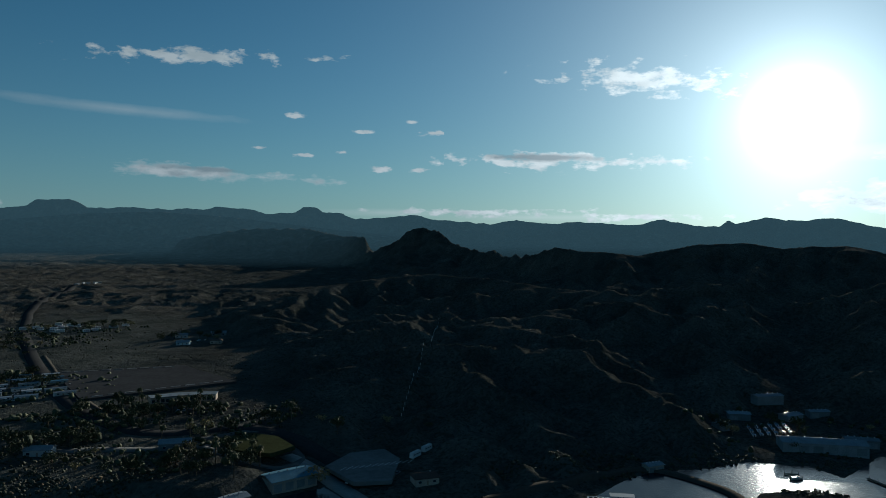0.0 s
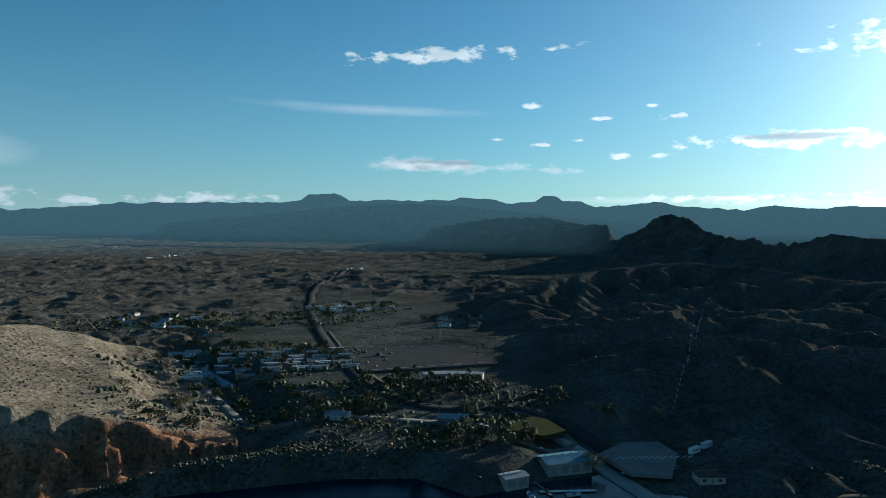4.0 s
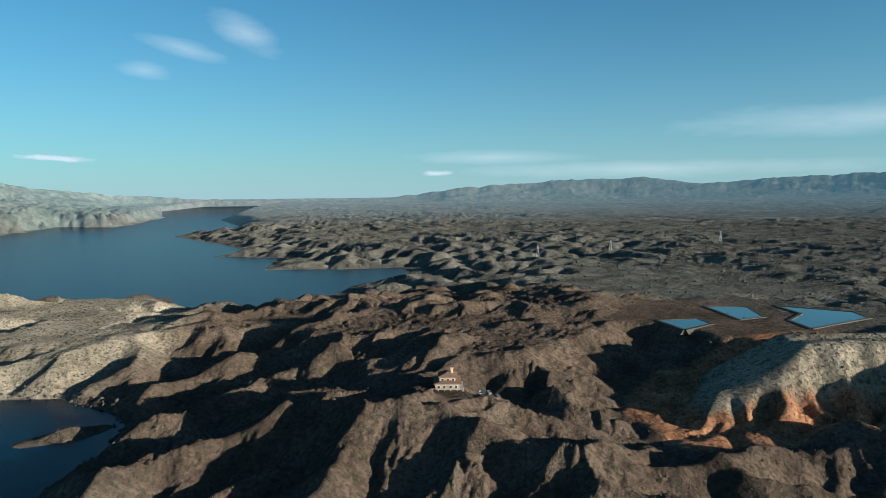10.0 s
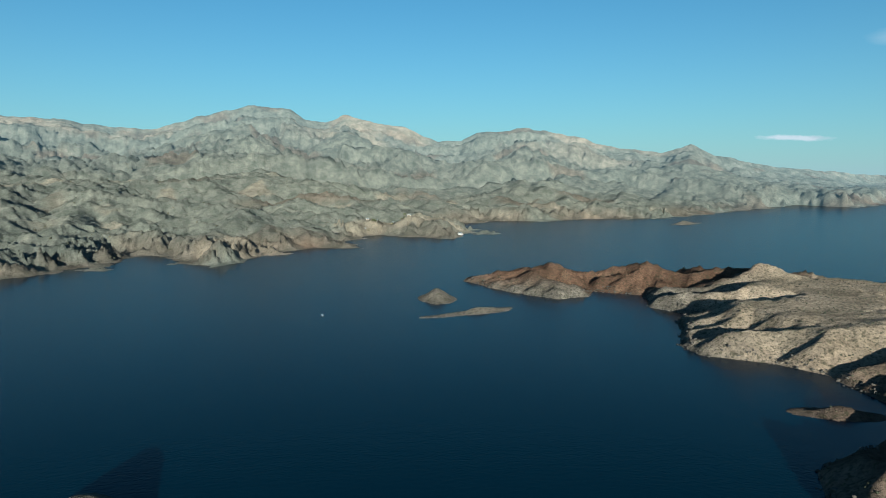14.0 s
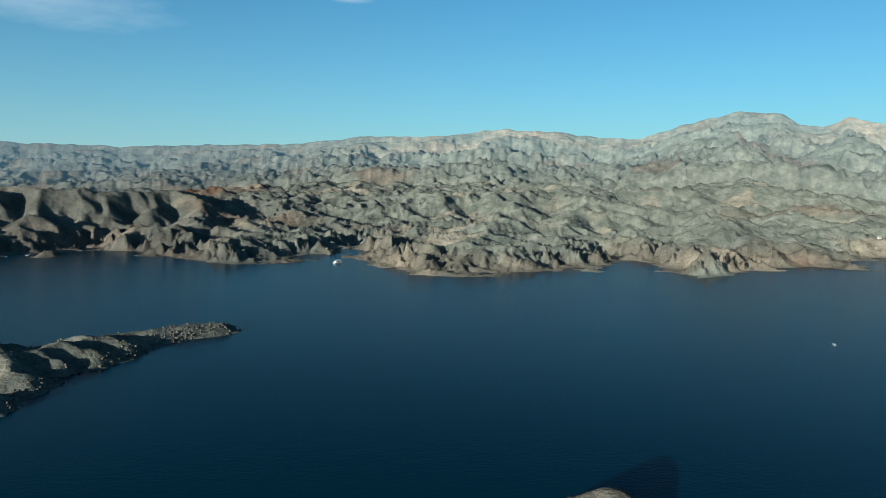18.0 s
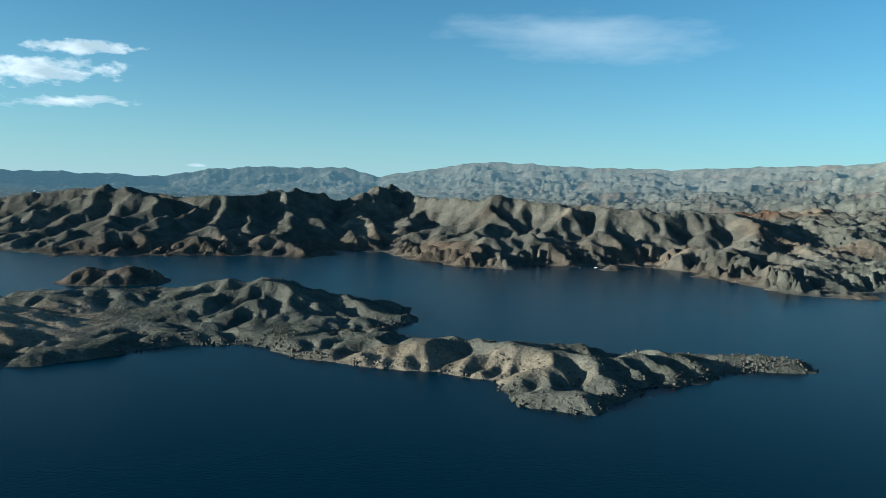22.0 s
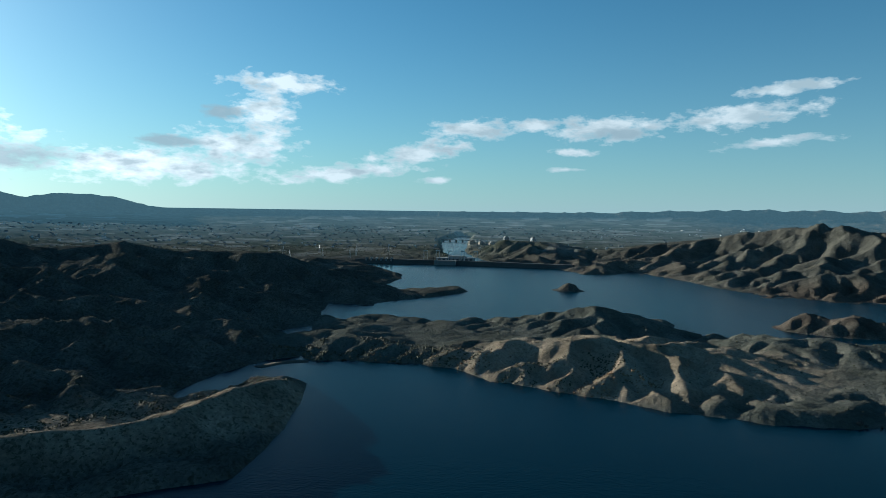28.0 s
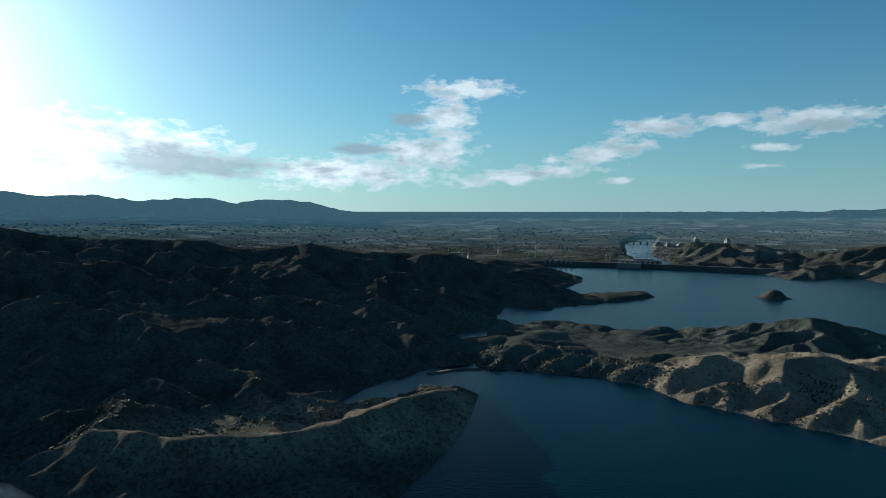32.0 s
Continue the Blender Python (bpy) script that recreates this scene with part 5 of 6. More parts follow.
bushes("scrub_bushes", "dark grey-green creosote bushes dotted over desert slopes", 5, M_BUSH,
       [(2600, -400, 290, 150, 170, 30, 0.5, 1.1), (2600, -470, -40, 260, 220, 0, 0.4, 1.0), (2200, -600, -380, 230, 110, 25, 0.5, 1.2), (1100, 640, -100, 170, 250, 20, 0.5, 1.2),
        (900, 620, -400, 190, 130, 30, 0.5, 1.2), (1500, 330, -430, 200, 80, 35, 0.5, 1.5), (700, 440, 205, 130, 30, -35, 0.5, 1.4), (2200, -240, 560, 230, 330, 24, 0.5, 1.4), (900, -40, 560, 160, 200, 0, 0.5, 1.3)])
bushes("shore_thicket", "dense grey-brown tamarisk thicket along the lake shore", 6, M_BUSH,
       [(900, -190, 300, 110, 26, 42, 0.9, 2.2), (500, -230, 330, 70, 50, 30, 0.9, 2.0), (500, -290, 210, 22, 40, 20, 0.7, 1.6), (700, 620, 90, 40, 90, 0, 0.9, 1.9), (500, 560, -20, 30, 90, 25, 0.7, 1.8),
        (350, 540, 130, 60, 22, -10, 0.8, 2.0), (200, 430, 180, 70, 12, -30, 0.8, 1.6), (200, 360, 260, 40, 30, 0, 0.8, 1.8), (500, 120, 384, 100, 16, 15, 0.8, 2.0), (200, 185, 340, 22, 12, 0, 0.8, 1.8), (300, 240, 405, 60, 22, 10, 0.8, 1.8)], 0.2, 0.9)
bushes("tree_groves", "dark grey-green tamarisk and mesquite groves round the settlement", 9, M_LEAF,
       [(520, -345, 490, 120, 75, 32, 1.6, 3.4), (420, -250, 400, 120, 45, 35, 1.6, 3.2), (380, -480, 700, 150, 60, 25, 1.5, 3.0), (320, -560, 630, 110, 60, 25, 1.4, 3.0), (260, -430, 830, 80, 60, 20, 1.4, 2.8),
        (240, -160, 430, 80, 40, 20, 1.5, 3.0), (200, -130, 370, 60, 30, 20, 1.3, 2.6), (120, 215, 445, 70, 45, 0, 1.4, 2.8)], 0.8, 1.0)
bushes("reed_bed", "rust-brown dry reeds and willows at the water's edge", 7, M_REED,
       [(260, 600, 60, 25, 80, 10, 0.8, 1.8), (220, 545, -70, 18, 60, 25, 0.8, 1.6), (160, -200, 290, 110, 14, 42, 0.9, 1.8), (120, 590, 148, 30, 14, 0, 0.8, 1.7), (80, 495, 150, 30, 12, -20, 0.7, 1.4)], 0.15, 0.85)


def rocks(name, label, seed, rings_, n, size):
    """Boulders along a shoreline."""
    rng = np.random.default_rng(seed)
    X, Y = [], []
    for a, b in rings_:
        m = max(2, int(math.dist(a, b) / n))
        k = rng.uniform(0, 1, m)
        X.append(a[0] + (b[0] - a[0]) * k + rng.normal(0, 5, m)), Y.append(a[1] + (b[1] - a[1]) * k + rng.normal(0, 5, m))
    x, y = np.concatenate(X), np.concatenate(Y)
    z = land(x, y)[0]
    k = (z > -1.5) & (z < 6)
    return scatter_mesh(name, x[k], y[k], rng.uniform(size * 0.4, size, k.sum()), M_ROCK, label, "rocks", seed, 0.8)


rocks("shore_boulders", "tan boulders tumbled along the lake shore", 8,
      list(zip(SHORE_NORTH[2:22], SHORE_NORTH[3:23])) + list(zip(PENINSULA[8:35], PENINSULA[9:36])), 1.4, 1.3)

rng = np.random.default_rng(11)
TREES = [make_tree(21, 7.5, 5.0, M_LEAF, "grey-green tamarisk tree beside the desert settlement"), make_tree(22, 6.0, 4.6, M_LEAF, "low dark mesquite tree among trailers"),
         make_tree(23, 9.0, 4.2, M_LEAF, "tall dark eucalyptus tree in the settlement"), make_tree(24, 9.5, 8.0, M_LEAF_PALE, "large pale-leaved cottonwood tree by the boat ramp"),
         make_tree(25, 5.5, 4.0, M_LEAF_PALE, "small yellowing cottonwood on dry ground")]
PALMS = [make_palm(31, 9.0, "tall fan palm with a ragged crown"), make_palm(32, 7.0, "fan palm with a skirt of dead fronds"), make_palm(33, 11.0, "slender tall fan palm near the park")]
tree_spots = []
for n, cx, cy, rx, ry, turn in ((26, -480, 700, 130, 40, 25), (24, -430, 835, 60, 45, 20), (18, -360, 500, 70, 50, 30), (20, -470, 560, 70, 40, 35), (16, -190, 455, 45, 22, 20),
                                (22, -230, 350, 80, 30, 35), (12, -150, 350, 50, 20, 20), (10, -265, 760, 40, 30, 0), (10, 215, 440, 60, 35, 0), (8, -700, -1365, 60, 10, 0), (8, -60, 430, 60, 20, 0), (34, -345, 495, 80, 60, 32), (30, -165, 415, 70, 40, 20), (26, -280, 400, 90, 35, 35), (24, -560, 640, 60, 50, 20), (14, -120, 350, 40, 22, 10), (24, -450, 640, 120, 50, 30)):
    x, y = spread(rng, n, cx, cy, rx, ry, turn)
    tree_spots += [(a, b) for a, b in zip(x, y) if ground_z(a, b) > 0.8]
TREES[3].matrix_basis = stand(-62, 349)
used = {3}
for i, (x, y) in enumerate(tree_spots):
    k = (0, 1, 2, 1, 0, 4)[i % 6]
    m = stand(x, y, rng.uniform(0, 360)) @ Matrix.Scale(rng.uniform(0.7, 1.25), 4)
    if k not in used:
        TREES[k].matrix_basis = m
        used.add(k)
    else:
        ob = copy_thing(TREES[k], m)
        ob.scale = m.to_scale()
palm_spots = [(-195, 462), (-188, 470), (-200, 470), (-182, 458), (-172, 466), (-160, 470), (-150, 462), (-134, 351), (-129, 345), (-124, 337), (-119, 350), (-97, 332), (-101, 341), (-95, 366),
              (-92, 360), (-99, 372), (-125, 402), (-91, 430), (-140, 430), (-150, 440), (-160, 445), (-170, 448), (-176, 440), (-112, 352), (-106, 360), (-118, 372), (-140, 395), (-152, 385), (-300, 470), (-330, 500), (-350, 520)]
first = set()
for i, (x, y) in enumerate(palm_spots):
    k = i % 3
    m = stand(x, y, rng.uniform(0, 360))
    if k in first:
        copy_thing(PALMS[k], m)
    else:
        PALMS[k].matrix_basis = m
        first.add(k)


# ---- dwellings ----
def openings(parent, spec, wide, deep):
    """Doors and windows with frames, set on the long walls."""
    for side in (-1, 1):
        for kind, x, z, w, h in spec:
            y = side * deep / 2
            if kind == "door":
                d = part("door", Shape().box(x - w / 2, min(y, y + side * 0.06), z, x + w / 2, max(y, y + side * 0.06), z + h), M_DOOR, parent)
            else:
                d = part("window", Shape().box(x - w / 2 - 0.08, min(y, y + side * 0.05), z - 0.08, x + w / 2 + 0.08, max(y, y + side * 0.05), z + h + 0.08), M_WHITE, parent)
                part("pane", Shape().box(x - w / 2, min(y, y + side * 0.07), z, x + w / 2, max(y, y + side * 0.07), z + h), M_GLASS, d)


def make_trailer(label, long, deep, wall, roof, group):
    t = thing("mobile_home", label, "mobile home", group=group)
    part("body", Shape().box(-long / 2, -deep / 2, 0.5, long / 2, deep / 2, 3.0), wall, t)
    part("skirting", Shape().box(-long / 2 + 0.1, -deep / 2 + 0.1, -0.8, long / 2 - 0.1, deep / 2 - 0.1, 0.5), M_GREYWALL, t)
    part("roof", Shape().gable(-long / 2, -deep / 2, long / 2, deep / 2, 3.0, 0.45, 0.25, 0.12), roof, t)
    part("awning", Shape().box(-long * 0.3, -deep / 2 - 2.4, 2.5, long * 0.3, -deep / 2, 2.62).tube((-long * 0.28, -deep / 2 - 2.2, -0.5), (-long * 0.28, -deep / 2 - 2.2, 2.5), 0.06, 0.06, 4).tube((long * 0.28, -deep / 2 - 2.2, -0.5), (long * 0.28, -deep / 2 - 2.2, 2.5), 0.06, 0.06, 4), roof, t)
    openings(t, (("window", -long * 0.32, 1.5, 1.3, 0.9), ("door", -long * 0.08, 0.6, 0.9, 2.0), ("window", long * 0.15, 1.5, 1.3, 0.9), ("window", long * 0.36, 1.5, 1.0, 0.9)), long, deep)
    return t


def lay_out(models, spots, sink=0.1):
    """The first spots take the models themselves, the rest take copies."""
    done = set()
    for i, (k, x, y, turn) in enumerate(spots):
        m = stand(x, y, turn, sink)
        if k in done:
            copy_thing(models[k], m)
        else:
            models[k].matrix_basis = m
            done.add(k)


TRAILERS = [make_trailer("white mobile home with a pale metal roof and awning", 14, 4.2, M_WHITE, M_METAL_ROOF, "mobile homes in the park"),
            make_trailer("grey-sided mobile home with a white roof in the park", 12, 4.0, M_GREYWALL, M_WHITE, "mobile homes in the park"),
            make_trailer("cream mobile home under a bluish metal roof", 16, 4.5, M_CREAM, M_BLUE_ROOF, "mobile homes in the park")]
spots = []
for row in range(6):
    for col in range(7):
        u, v = (col - 3) * 19 + rng.uniform(-3, 3), (row - 2.5) * 15.5 + rng.uniform(-2, 2)
        if rng.uniform() < 0.86:
            c, s = math.cos(radians(32)), math.sin(radians(32))
            spots.append((int(rng.integers(0, 3)), -333 + u * c - v * s, 494 + u * s + v * c, 32 + rng.uniform(-4, 4)))
for i in range(7):
    spots.append((0 if i % 2 else 2, -368 + 7.5 * i, 461 - 5.6 * i, -48))
lay_out(TRAILERS, spots)


def make_house(label, long, deep, high, wall, roof, hip=False):
    h = thing("house", label, "house", group="houses of the settlement")
    part("wall", Shape().box(-long / 2, -deep / 2, -1.0, long / 2, deep / 2, high), wall, h)
    sh = Shape()
    (sh.hip if hip else sh.gable)(-long / 2, -deep / 2, long / 2, deep / 2, high, 1.6)
    r = part("roof", sh, roof, h)
    part("chimney", Shape().box(long * 0.22, 0.3, high, long * 0.22 + 0.7, 1.0, high + 2.1), M_CONCRETE, r)
    openings(h, (("window", -long * 0.32, 1.0, 1.6, 1.2), ("door", 0, 0.0, 1.0, 2.1), ("window", long * 0.3, 1.0, 1.6, 1.2)), long, deep)
    return h


HOUSES = [make_house("white low house with a pale roof among trees", 13, 8, 3.0, M_WHITE, M_METAL_ROOF), make_house("cream stucco house with brown shingles", 12, 9, 3.1, M_CREAM, M_DARK_ROOF, True),
          make_house("grey house with a bright metal roof", 16, 8, 3.4, M_GREYWALL, M_METAL_ROOF)]
lay_out(HOUSES, [(0, -581, 611, 20), (2, -598, 654, 35), (0, -591, 688, 10), (1, -561, 678, 70), (0, -541, 607, 25), (2, -521, 612, 40), (0, -560, 640, 15), (0, -535, 660, 50), (1, -500, 640, 30), (0, -616, 630, 30),
                (0, -434, 527, 30), (0, -284, 773, 20), (2, -249, 790, 20), (0, -264, 724, 10), (1, -234, 735, 15), (0, -205, 362, 10), (2, -141, 376, 15), (1, -640, 680, 0), (0, -470, 600, 25), (0, -446, 520, 30),
                (1, -452, 585, 40), (1, -8, 349, 20)])


def make_camper(label):
    c = thing("camper", label, "camper", group="campers on the plain")
    part("body", Shape().box(-4, -1.25, 0.6, 4, 1.25, 3.4, 0.12), M_WHITE, c)
    part("windscreen", Shape().box(3.95, -1.0, 1.9, 4.03, 1.0, 2.9), M_GLASS, c)
    for x in (-2.2, 2.4):
        for y in (-1.1, 1.1):
            w = part("wheel", Shape().tube((x, y - 0.14, 0.45), (x, y + 0.14, 0.45), 0.45, 0.45, 10), M_RUBBER, c)
    for x in (-2.4, 0, 2):
        part("side_window", Shape().box(x - 0.6, -1.2, 1.9, x + 0.6, -1.16, 2.6), M_GLASS, c)
    part("roof_unit", Shape().box(-0.6, -0.5, 3.4, 0.6, 0.5, 3.75, 0.08), M_WHITE, c)
    return c


campers = [make_camper("white motorhome parked on the desert plain")]
camp = []
for i in range(22):
    k = rng.uniform(0, 1)
    camp.append((0, -1464 - 115 * k + rng.normal(0, 12), 1590 + 390 * k + rng.normal(0, 25), rng.uniform(0, 180)))
for i in range(7):
    camp.append((0, -752 + i * 3 + rng.normal(0, 5), 1450 + 14 * i, rng.uniform(0, 180)))
for i in range(20):
    x, y = spread(rng, 1, -430, 830, 55, 40, 20)
    camp.append((0, x[0], y[0], rng.uniform(0, 60)))
for i in range(2):
    camp.append((0, -14 + 6 * i, 384 + 7 * i, 60))
lay_out(campers, camp, 0.0)

# ---- the house in the brown hills ----
villa = thing("hill_house", "pink stucco house with red tiled roof on a brown hill", "house", stand(-376, -48, 5, 0.5))
part("terrace", Shape().box(-10, -8, -4, 9, 7.5, 0.4), M_CONCRETE, villa)
part("lower_wall", Shape().box(-7.5, -6, 0.4, 6.5, 5.5, 3.4), M_PINK, villa)
part("upper_wall", Shape().box(-5, -4, 3.6, 4.2, 3.6, 6.0), M_PINK, villa)
part("porch_roof", Shape().hip(-7.5, -6, 6.5, 5.5, 3.4, 1.5, 0.9), M_TILE, villa)
top = part("roof", Shape().hip(-5, -4, 4.2, 3.6, 6.0, 2.0, 0.8), M_TILE, villa)
part("chimney", Shape().box(-1.0, 1.4, 6.4, 0.4, 2.6, 9.2).box(-1.2, 1.2, 9.2, 0.6, 2.8, 9.6), M_PINK, top)
for sx, wall_x in ((1, 6.5), (-1, -7.5)):
    for y in (-4.5, -1.8, 1.2, 3.8):
        w = part("window", Shape().box(wall_x - 0.06, y - 0.75, 1.2, wall_x + 0.06, y + 0.75, 2.7), M_WHITE, villa)
        part("pane", Shape().box(wall_x - 0.09, y - 0.6, 1.3, wall_x + 0.09, y + 0.6, 2.6), M_GLASS, w)
    ux = 4.2 if sx > 0 else -5
    for y in (-2.6, 0, 2.4):
        w = part("window", Shape().box(ux - 0.06, y - 0.65, 4.2, ux + 0.06, y + 0.65, 5.5), M_WHITE, villa)
        part("pane", Shape().box(ux - 0.09, y - 0.5, 4.3, ux + 0.09, y + 0.5, 5.4), M_GLASS, w)
for y in (-6, 5.5):
    for x in (-5, -1.5, 3.5):
        w = part("window", Shape().box(x - 0.75, y - 0.06, 1.2, x + 0.75, y + 0.06, 2.7), M_WHITE, villa)
        part("pane", Shape().box(x - 0.6, y - 0.09, 1.3, x + 0.6, y + 0.09, 2.6), M_GLASS, w)
part("front_door", Shape().box(6.46, -0.55, 0.4, 6.58, 0.55, 2.6), M_DOOR, villa)
for i in range(6):
    y = -7.6 + i * 2.95
    part("column", Shape().box(8.3, y - 0.18, 0.4, 8.66, y + 0.18, 1.5), M_PINK, villa)
part("parapet", Shape().box(8.2, -8, 1.5, 8.8, 7.5, 1.75), M_PINK, villa)
annex = thing("annex", "small flat-roofed outbuilding beside the hill house", "building", stand(-393, -47, 5, 0.5))
part("wall", Shape().box(-3, -4, -2, 3, 4, 3.2), M_CREAM, annex)
part("roof", Shape().box(-3.3, -4.3, 3.2, 3.3, 4.3, 3.45), M_TILE, annex)
openings(annex, (("door", 0, 0, 1.0, 2.1), ("window", 1.9, 1.2, 0.9, 0.9)), 6, 8)
def make_car(label, paint):
    c = thing("car", label, "car", group="parked cars")
    b = Shape().box(-2.2, -0.9, 0.45, 2.2, 0.9, 1.0, 0.06)
    part("body", b, paint, c)
    part("cabin", Shape().box(-1.4, -0.8, 1.0, 0.9, 0.8, 1.55, 0.22), M_GLASS, c)
    part("roof", Shape().box(-1.1, -0.56, 1.55, 0.6, 0.56, 1.6), paint, c)
    for x in (-1.4, 1.4):
        for y in (-0.8, 0.8):
            part("wheel", Shape().tube((x, y - 0.12, 0.33), (x, y + 0.12, 0.33), 0.33, 0.33, 10), M_RUBBER, c)
    return c


CARS = [make_car("white parked car on the paved lot", M_WHITE), make_car("grey parked car on dry ground", M_GREYWALL), make_car("dark parked car near the buildings", M_DARK_ROOF)]
cars = [(i % 3, -46 + 3.4 * i, 352 + 1.2 * i, 70) for i in range(8)]
cars += [(int(rng.integers(0, 3)), *(q[0] for q in spread(rng, 1, -333, 494, 70, 45, 32)), rng.uniform(0, 180)) for _ in range(26)]
cars += [(i % 3, -168 + 3.5 * i, 452 + 1.3 * i, 100) for i in range(9)] + [(i % 3, -366 + 1.5 * i, -32 + 4 * i, 20) for i in range(3)] + [(i % 3, -275 + 6 * i, 750, 20 * i) for i in range(5)]
lay_out(CARS, cars, 0.0)

# ---- resort and boat yard ----
resort = thing("resort_building", "long low curved resort building with a pale roof", "building", stand(-176, 484, 20, 0.3))
for i in range(7):
    a = (i - 3) * 7
    seg = pose((i - 3) * 6.1, -abs(i - 3) ** 1.6 * 0.5, 0, 0, 0, -a * 0.6)
    part("wing", Shape().box(-3.1, -4, -1, 3.1, 4, 4.4), M_CREAM, resort, at=seg)
    part("wing_roof", Shape().box(-3.3, -5, 4.4, 3.3, 5, 4.8), M_METAL_ROOF, resort, at=seg)
    for x in (-1.5, 1.5):
        part("window", Shape().box(x - 1.0, -4.06, 0.9, x + 1.0, -4.0, 3.0), M_GLASS, resort, at=seg)


def make_shed(name, label, long, deep, high, wall, roof, spot, turn, bays=4):
    s = thing(name, label, "building", stand(*spot, turn, 0.3), group="sheds of the boat yard")
    part("wall", Shape().box(-long / 2, -deep / 2, -1.5, long / 2, deep / 2, high), wall, s)
    part("roof", Shape().gable(-long / 2, -deep / 2, long / 2, deep / 2, high, deep * 0.12, 0.5, 0.15), roof, s)
    for i in range(bays):
        x = -long / 2 + long * (i + 0.5) / bays
        part("roller_door", Shape().box(x - long / bays * 0.35, -deep / 2 - 0.06, 0, x + long / bays * 0.35, -deep / 2 + 0.02, high * 0.75), M_GREYWALL, s)
        part("window", Shape().box(x - 0.8, deep / 2 - 0.02, high * 0.5, x + 0.8, deep / 2 + 0.06, high * 0.8), M_GLASS, s)
    for k in range(5):
        x = -long / 2 + long * (k + 0.5) / 5
        part("roof_vent", Shape().tube((x, 0, high + deep * 0.12), (x, 0, high + deep * 0.12 + 0.7), 0.3, 0.3, 8), M_STEEL, s)
    return s


make_shed("boathouse", "boathouse with a faded blue metal roof beside the water", 24, 15, 5.0, M_CREAM, M_BLUE_ROOF, (-75, 347), 40)
make_shed("workshop", "small pale workshop beside the boathouse", 12, 8, 4.0, M_CREAM, M_METAL_ROOF, (-93, 318), 45, 2)
for i, (x, y, l, d, h, turn) in enumerate(((199, 476, 14, 8, 4.5, -8), (228, 497, 20, 8, 4.5, 10), (221, 412, 46, 14, 5.5, -10), (234, 475, 14, 8, 4, 25), (255, 481, 14, 6, 4, 5), (251, 424, 18, 8, 4.5, -15), (176, 447, 9, 7, 4, 30))):
    make_shed("shed", "grey metal storage shed of the boat yard", l, d, h, M_GREYWALL, M_METAL_ROOF, (x, y), turn, max(2, l // 7))


def make_boat(label, long=7.0):
    b = thing("motor_boat", label, "boat", group="boats of the yard")
    w, h = long * 0.17, long * 0.14
    hull = Shape().add([(-long / 2, -w, h), (-long / 2, w, h), (long * 0.2, w, h), (long / 2, 0, h * 1.25), (long * 0.2, -w, h), (-long / 2, -w * 0.6, 0), (-long / 2, w * 0.6, 0), (long * 0.15, w * 0.5, 0), (long * 0.4, 0, 0.1), (long * 0.15, -w * 0.5, 0)],
                       [(0, 4, 3, 2, 1), (0, 1, 6, 5), (1, 2, 7, 6), (2, 3, 8, 7), (3, 4, 9, 8), (4, 0, 5, 9), (5, 6, 7, 8, 9)])
    part("hull", hull, M_WHITE, b)
    part("windscreen", Shape().box(long * 0.02, -w * 0.8, h, long * 0.08, w * 0.8, h + 0.6, 0.02), M_GLASS, b)
    part("cockpit", Shape().box(-long * 0.4, -w * 0.75, h, 0, w * 0.75, h + 0.25), M_TEAL, b)
    part("engine", Shape().box(-long / 2 - 0.4, -0.25, -0.2, -long / 2, 0.25, h + 0.4), M_RUBBER, b)
    return b


BOATS = [make_boat("white motor boat stored in the yard rows")]
lay_out(BOATS, [(0, 192 + (i % 6) * 5.2 + (i // 6) * 2.2, 436 + (i // 6) * 9 + (i % 6) * 1.5, 75) for i in range(18)], 0.0)
yb = make_boat("white motor boat tied to the dock", 7.5)
yb.matrix_basis = pose(-65, 316, -0.1, 0, 0, 30)
copy_thing(yb, pose(-83, 309, -0.1, 0, 0, 120))
copy_thing(yb, pose(184, 366, -0.1, 0, 0, 10))


# ---- on the water ----
def make_dock(label, pts, wide, deck, posts=8):
    d = thing("dock", label, "dock")
    for (ax, ay), (bx, by) in zip(pts, pts[1:]):
        L, a = math.hypot(bx - ax, by - ay), math.degrees(math.atan2(by - ay, bx - ax))
        n = max(2, int(L / 3))
        for i in range(n):
            part("deck_section", Shape().box(i * L / n, -wide / 2, 0.35, (i + 1) * L / n - 0.12, wide / 2, 0.6), deck, d, at=pose(ax, ay, 0, 0, 0, a))
        for i in range(posts):
            part("pile", Shape().tube((L * i / (posts - 1), wide / 2, -4), (L * i / (posts - 1), wide / 2, 1.7), 0.15, 0.15), M_WOOD, d, at=pose(ax, ay, 0, 0, 0, a))
    return d


make_dock("white floating dock with slips at the boat ramp", [(-80, 315), (-56, 325)], 2.2, M_WHITE)
make_dock("narrow wooden pier from the boathouse", [(-86, 328), (-74, 312)], 1.6, M_WOOD, 5)
make_dock("long narrow wooden pier over the marina water", [(221, 367), (230, 326)], 1.8, M_WOOD)
make_dock("short floating swim dock in the marina", [(181, 373), (188, 372)], 2.0, M_WOOD, 3)
slips = thing("covered_slips", "white floating marina roof with dark boat slips", "marina", pose(80, 333, 0, 0, 0, -8))
part("pontoon", Shape().box(-11, -2.6, -0.3, 11, 2.6, 0.5), M_WHITE, slips)
for i in range(4):
    part("slip_opening", Shape().box(-10 + i * 2.3, -1.9, 0.5, -8.4 + i * 2.3, 1.9, 0.56), M_RUBBER, slips)
part("canopy", Shape().box(-0.6, -2.4, 2.6, 10.8, 2.4, 2.8), M_WHITE, slips)
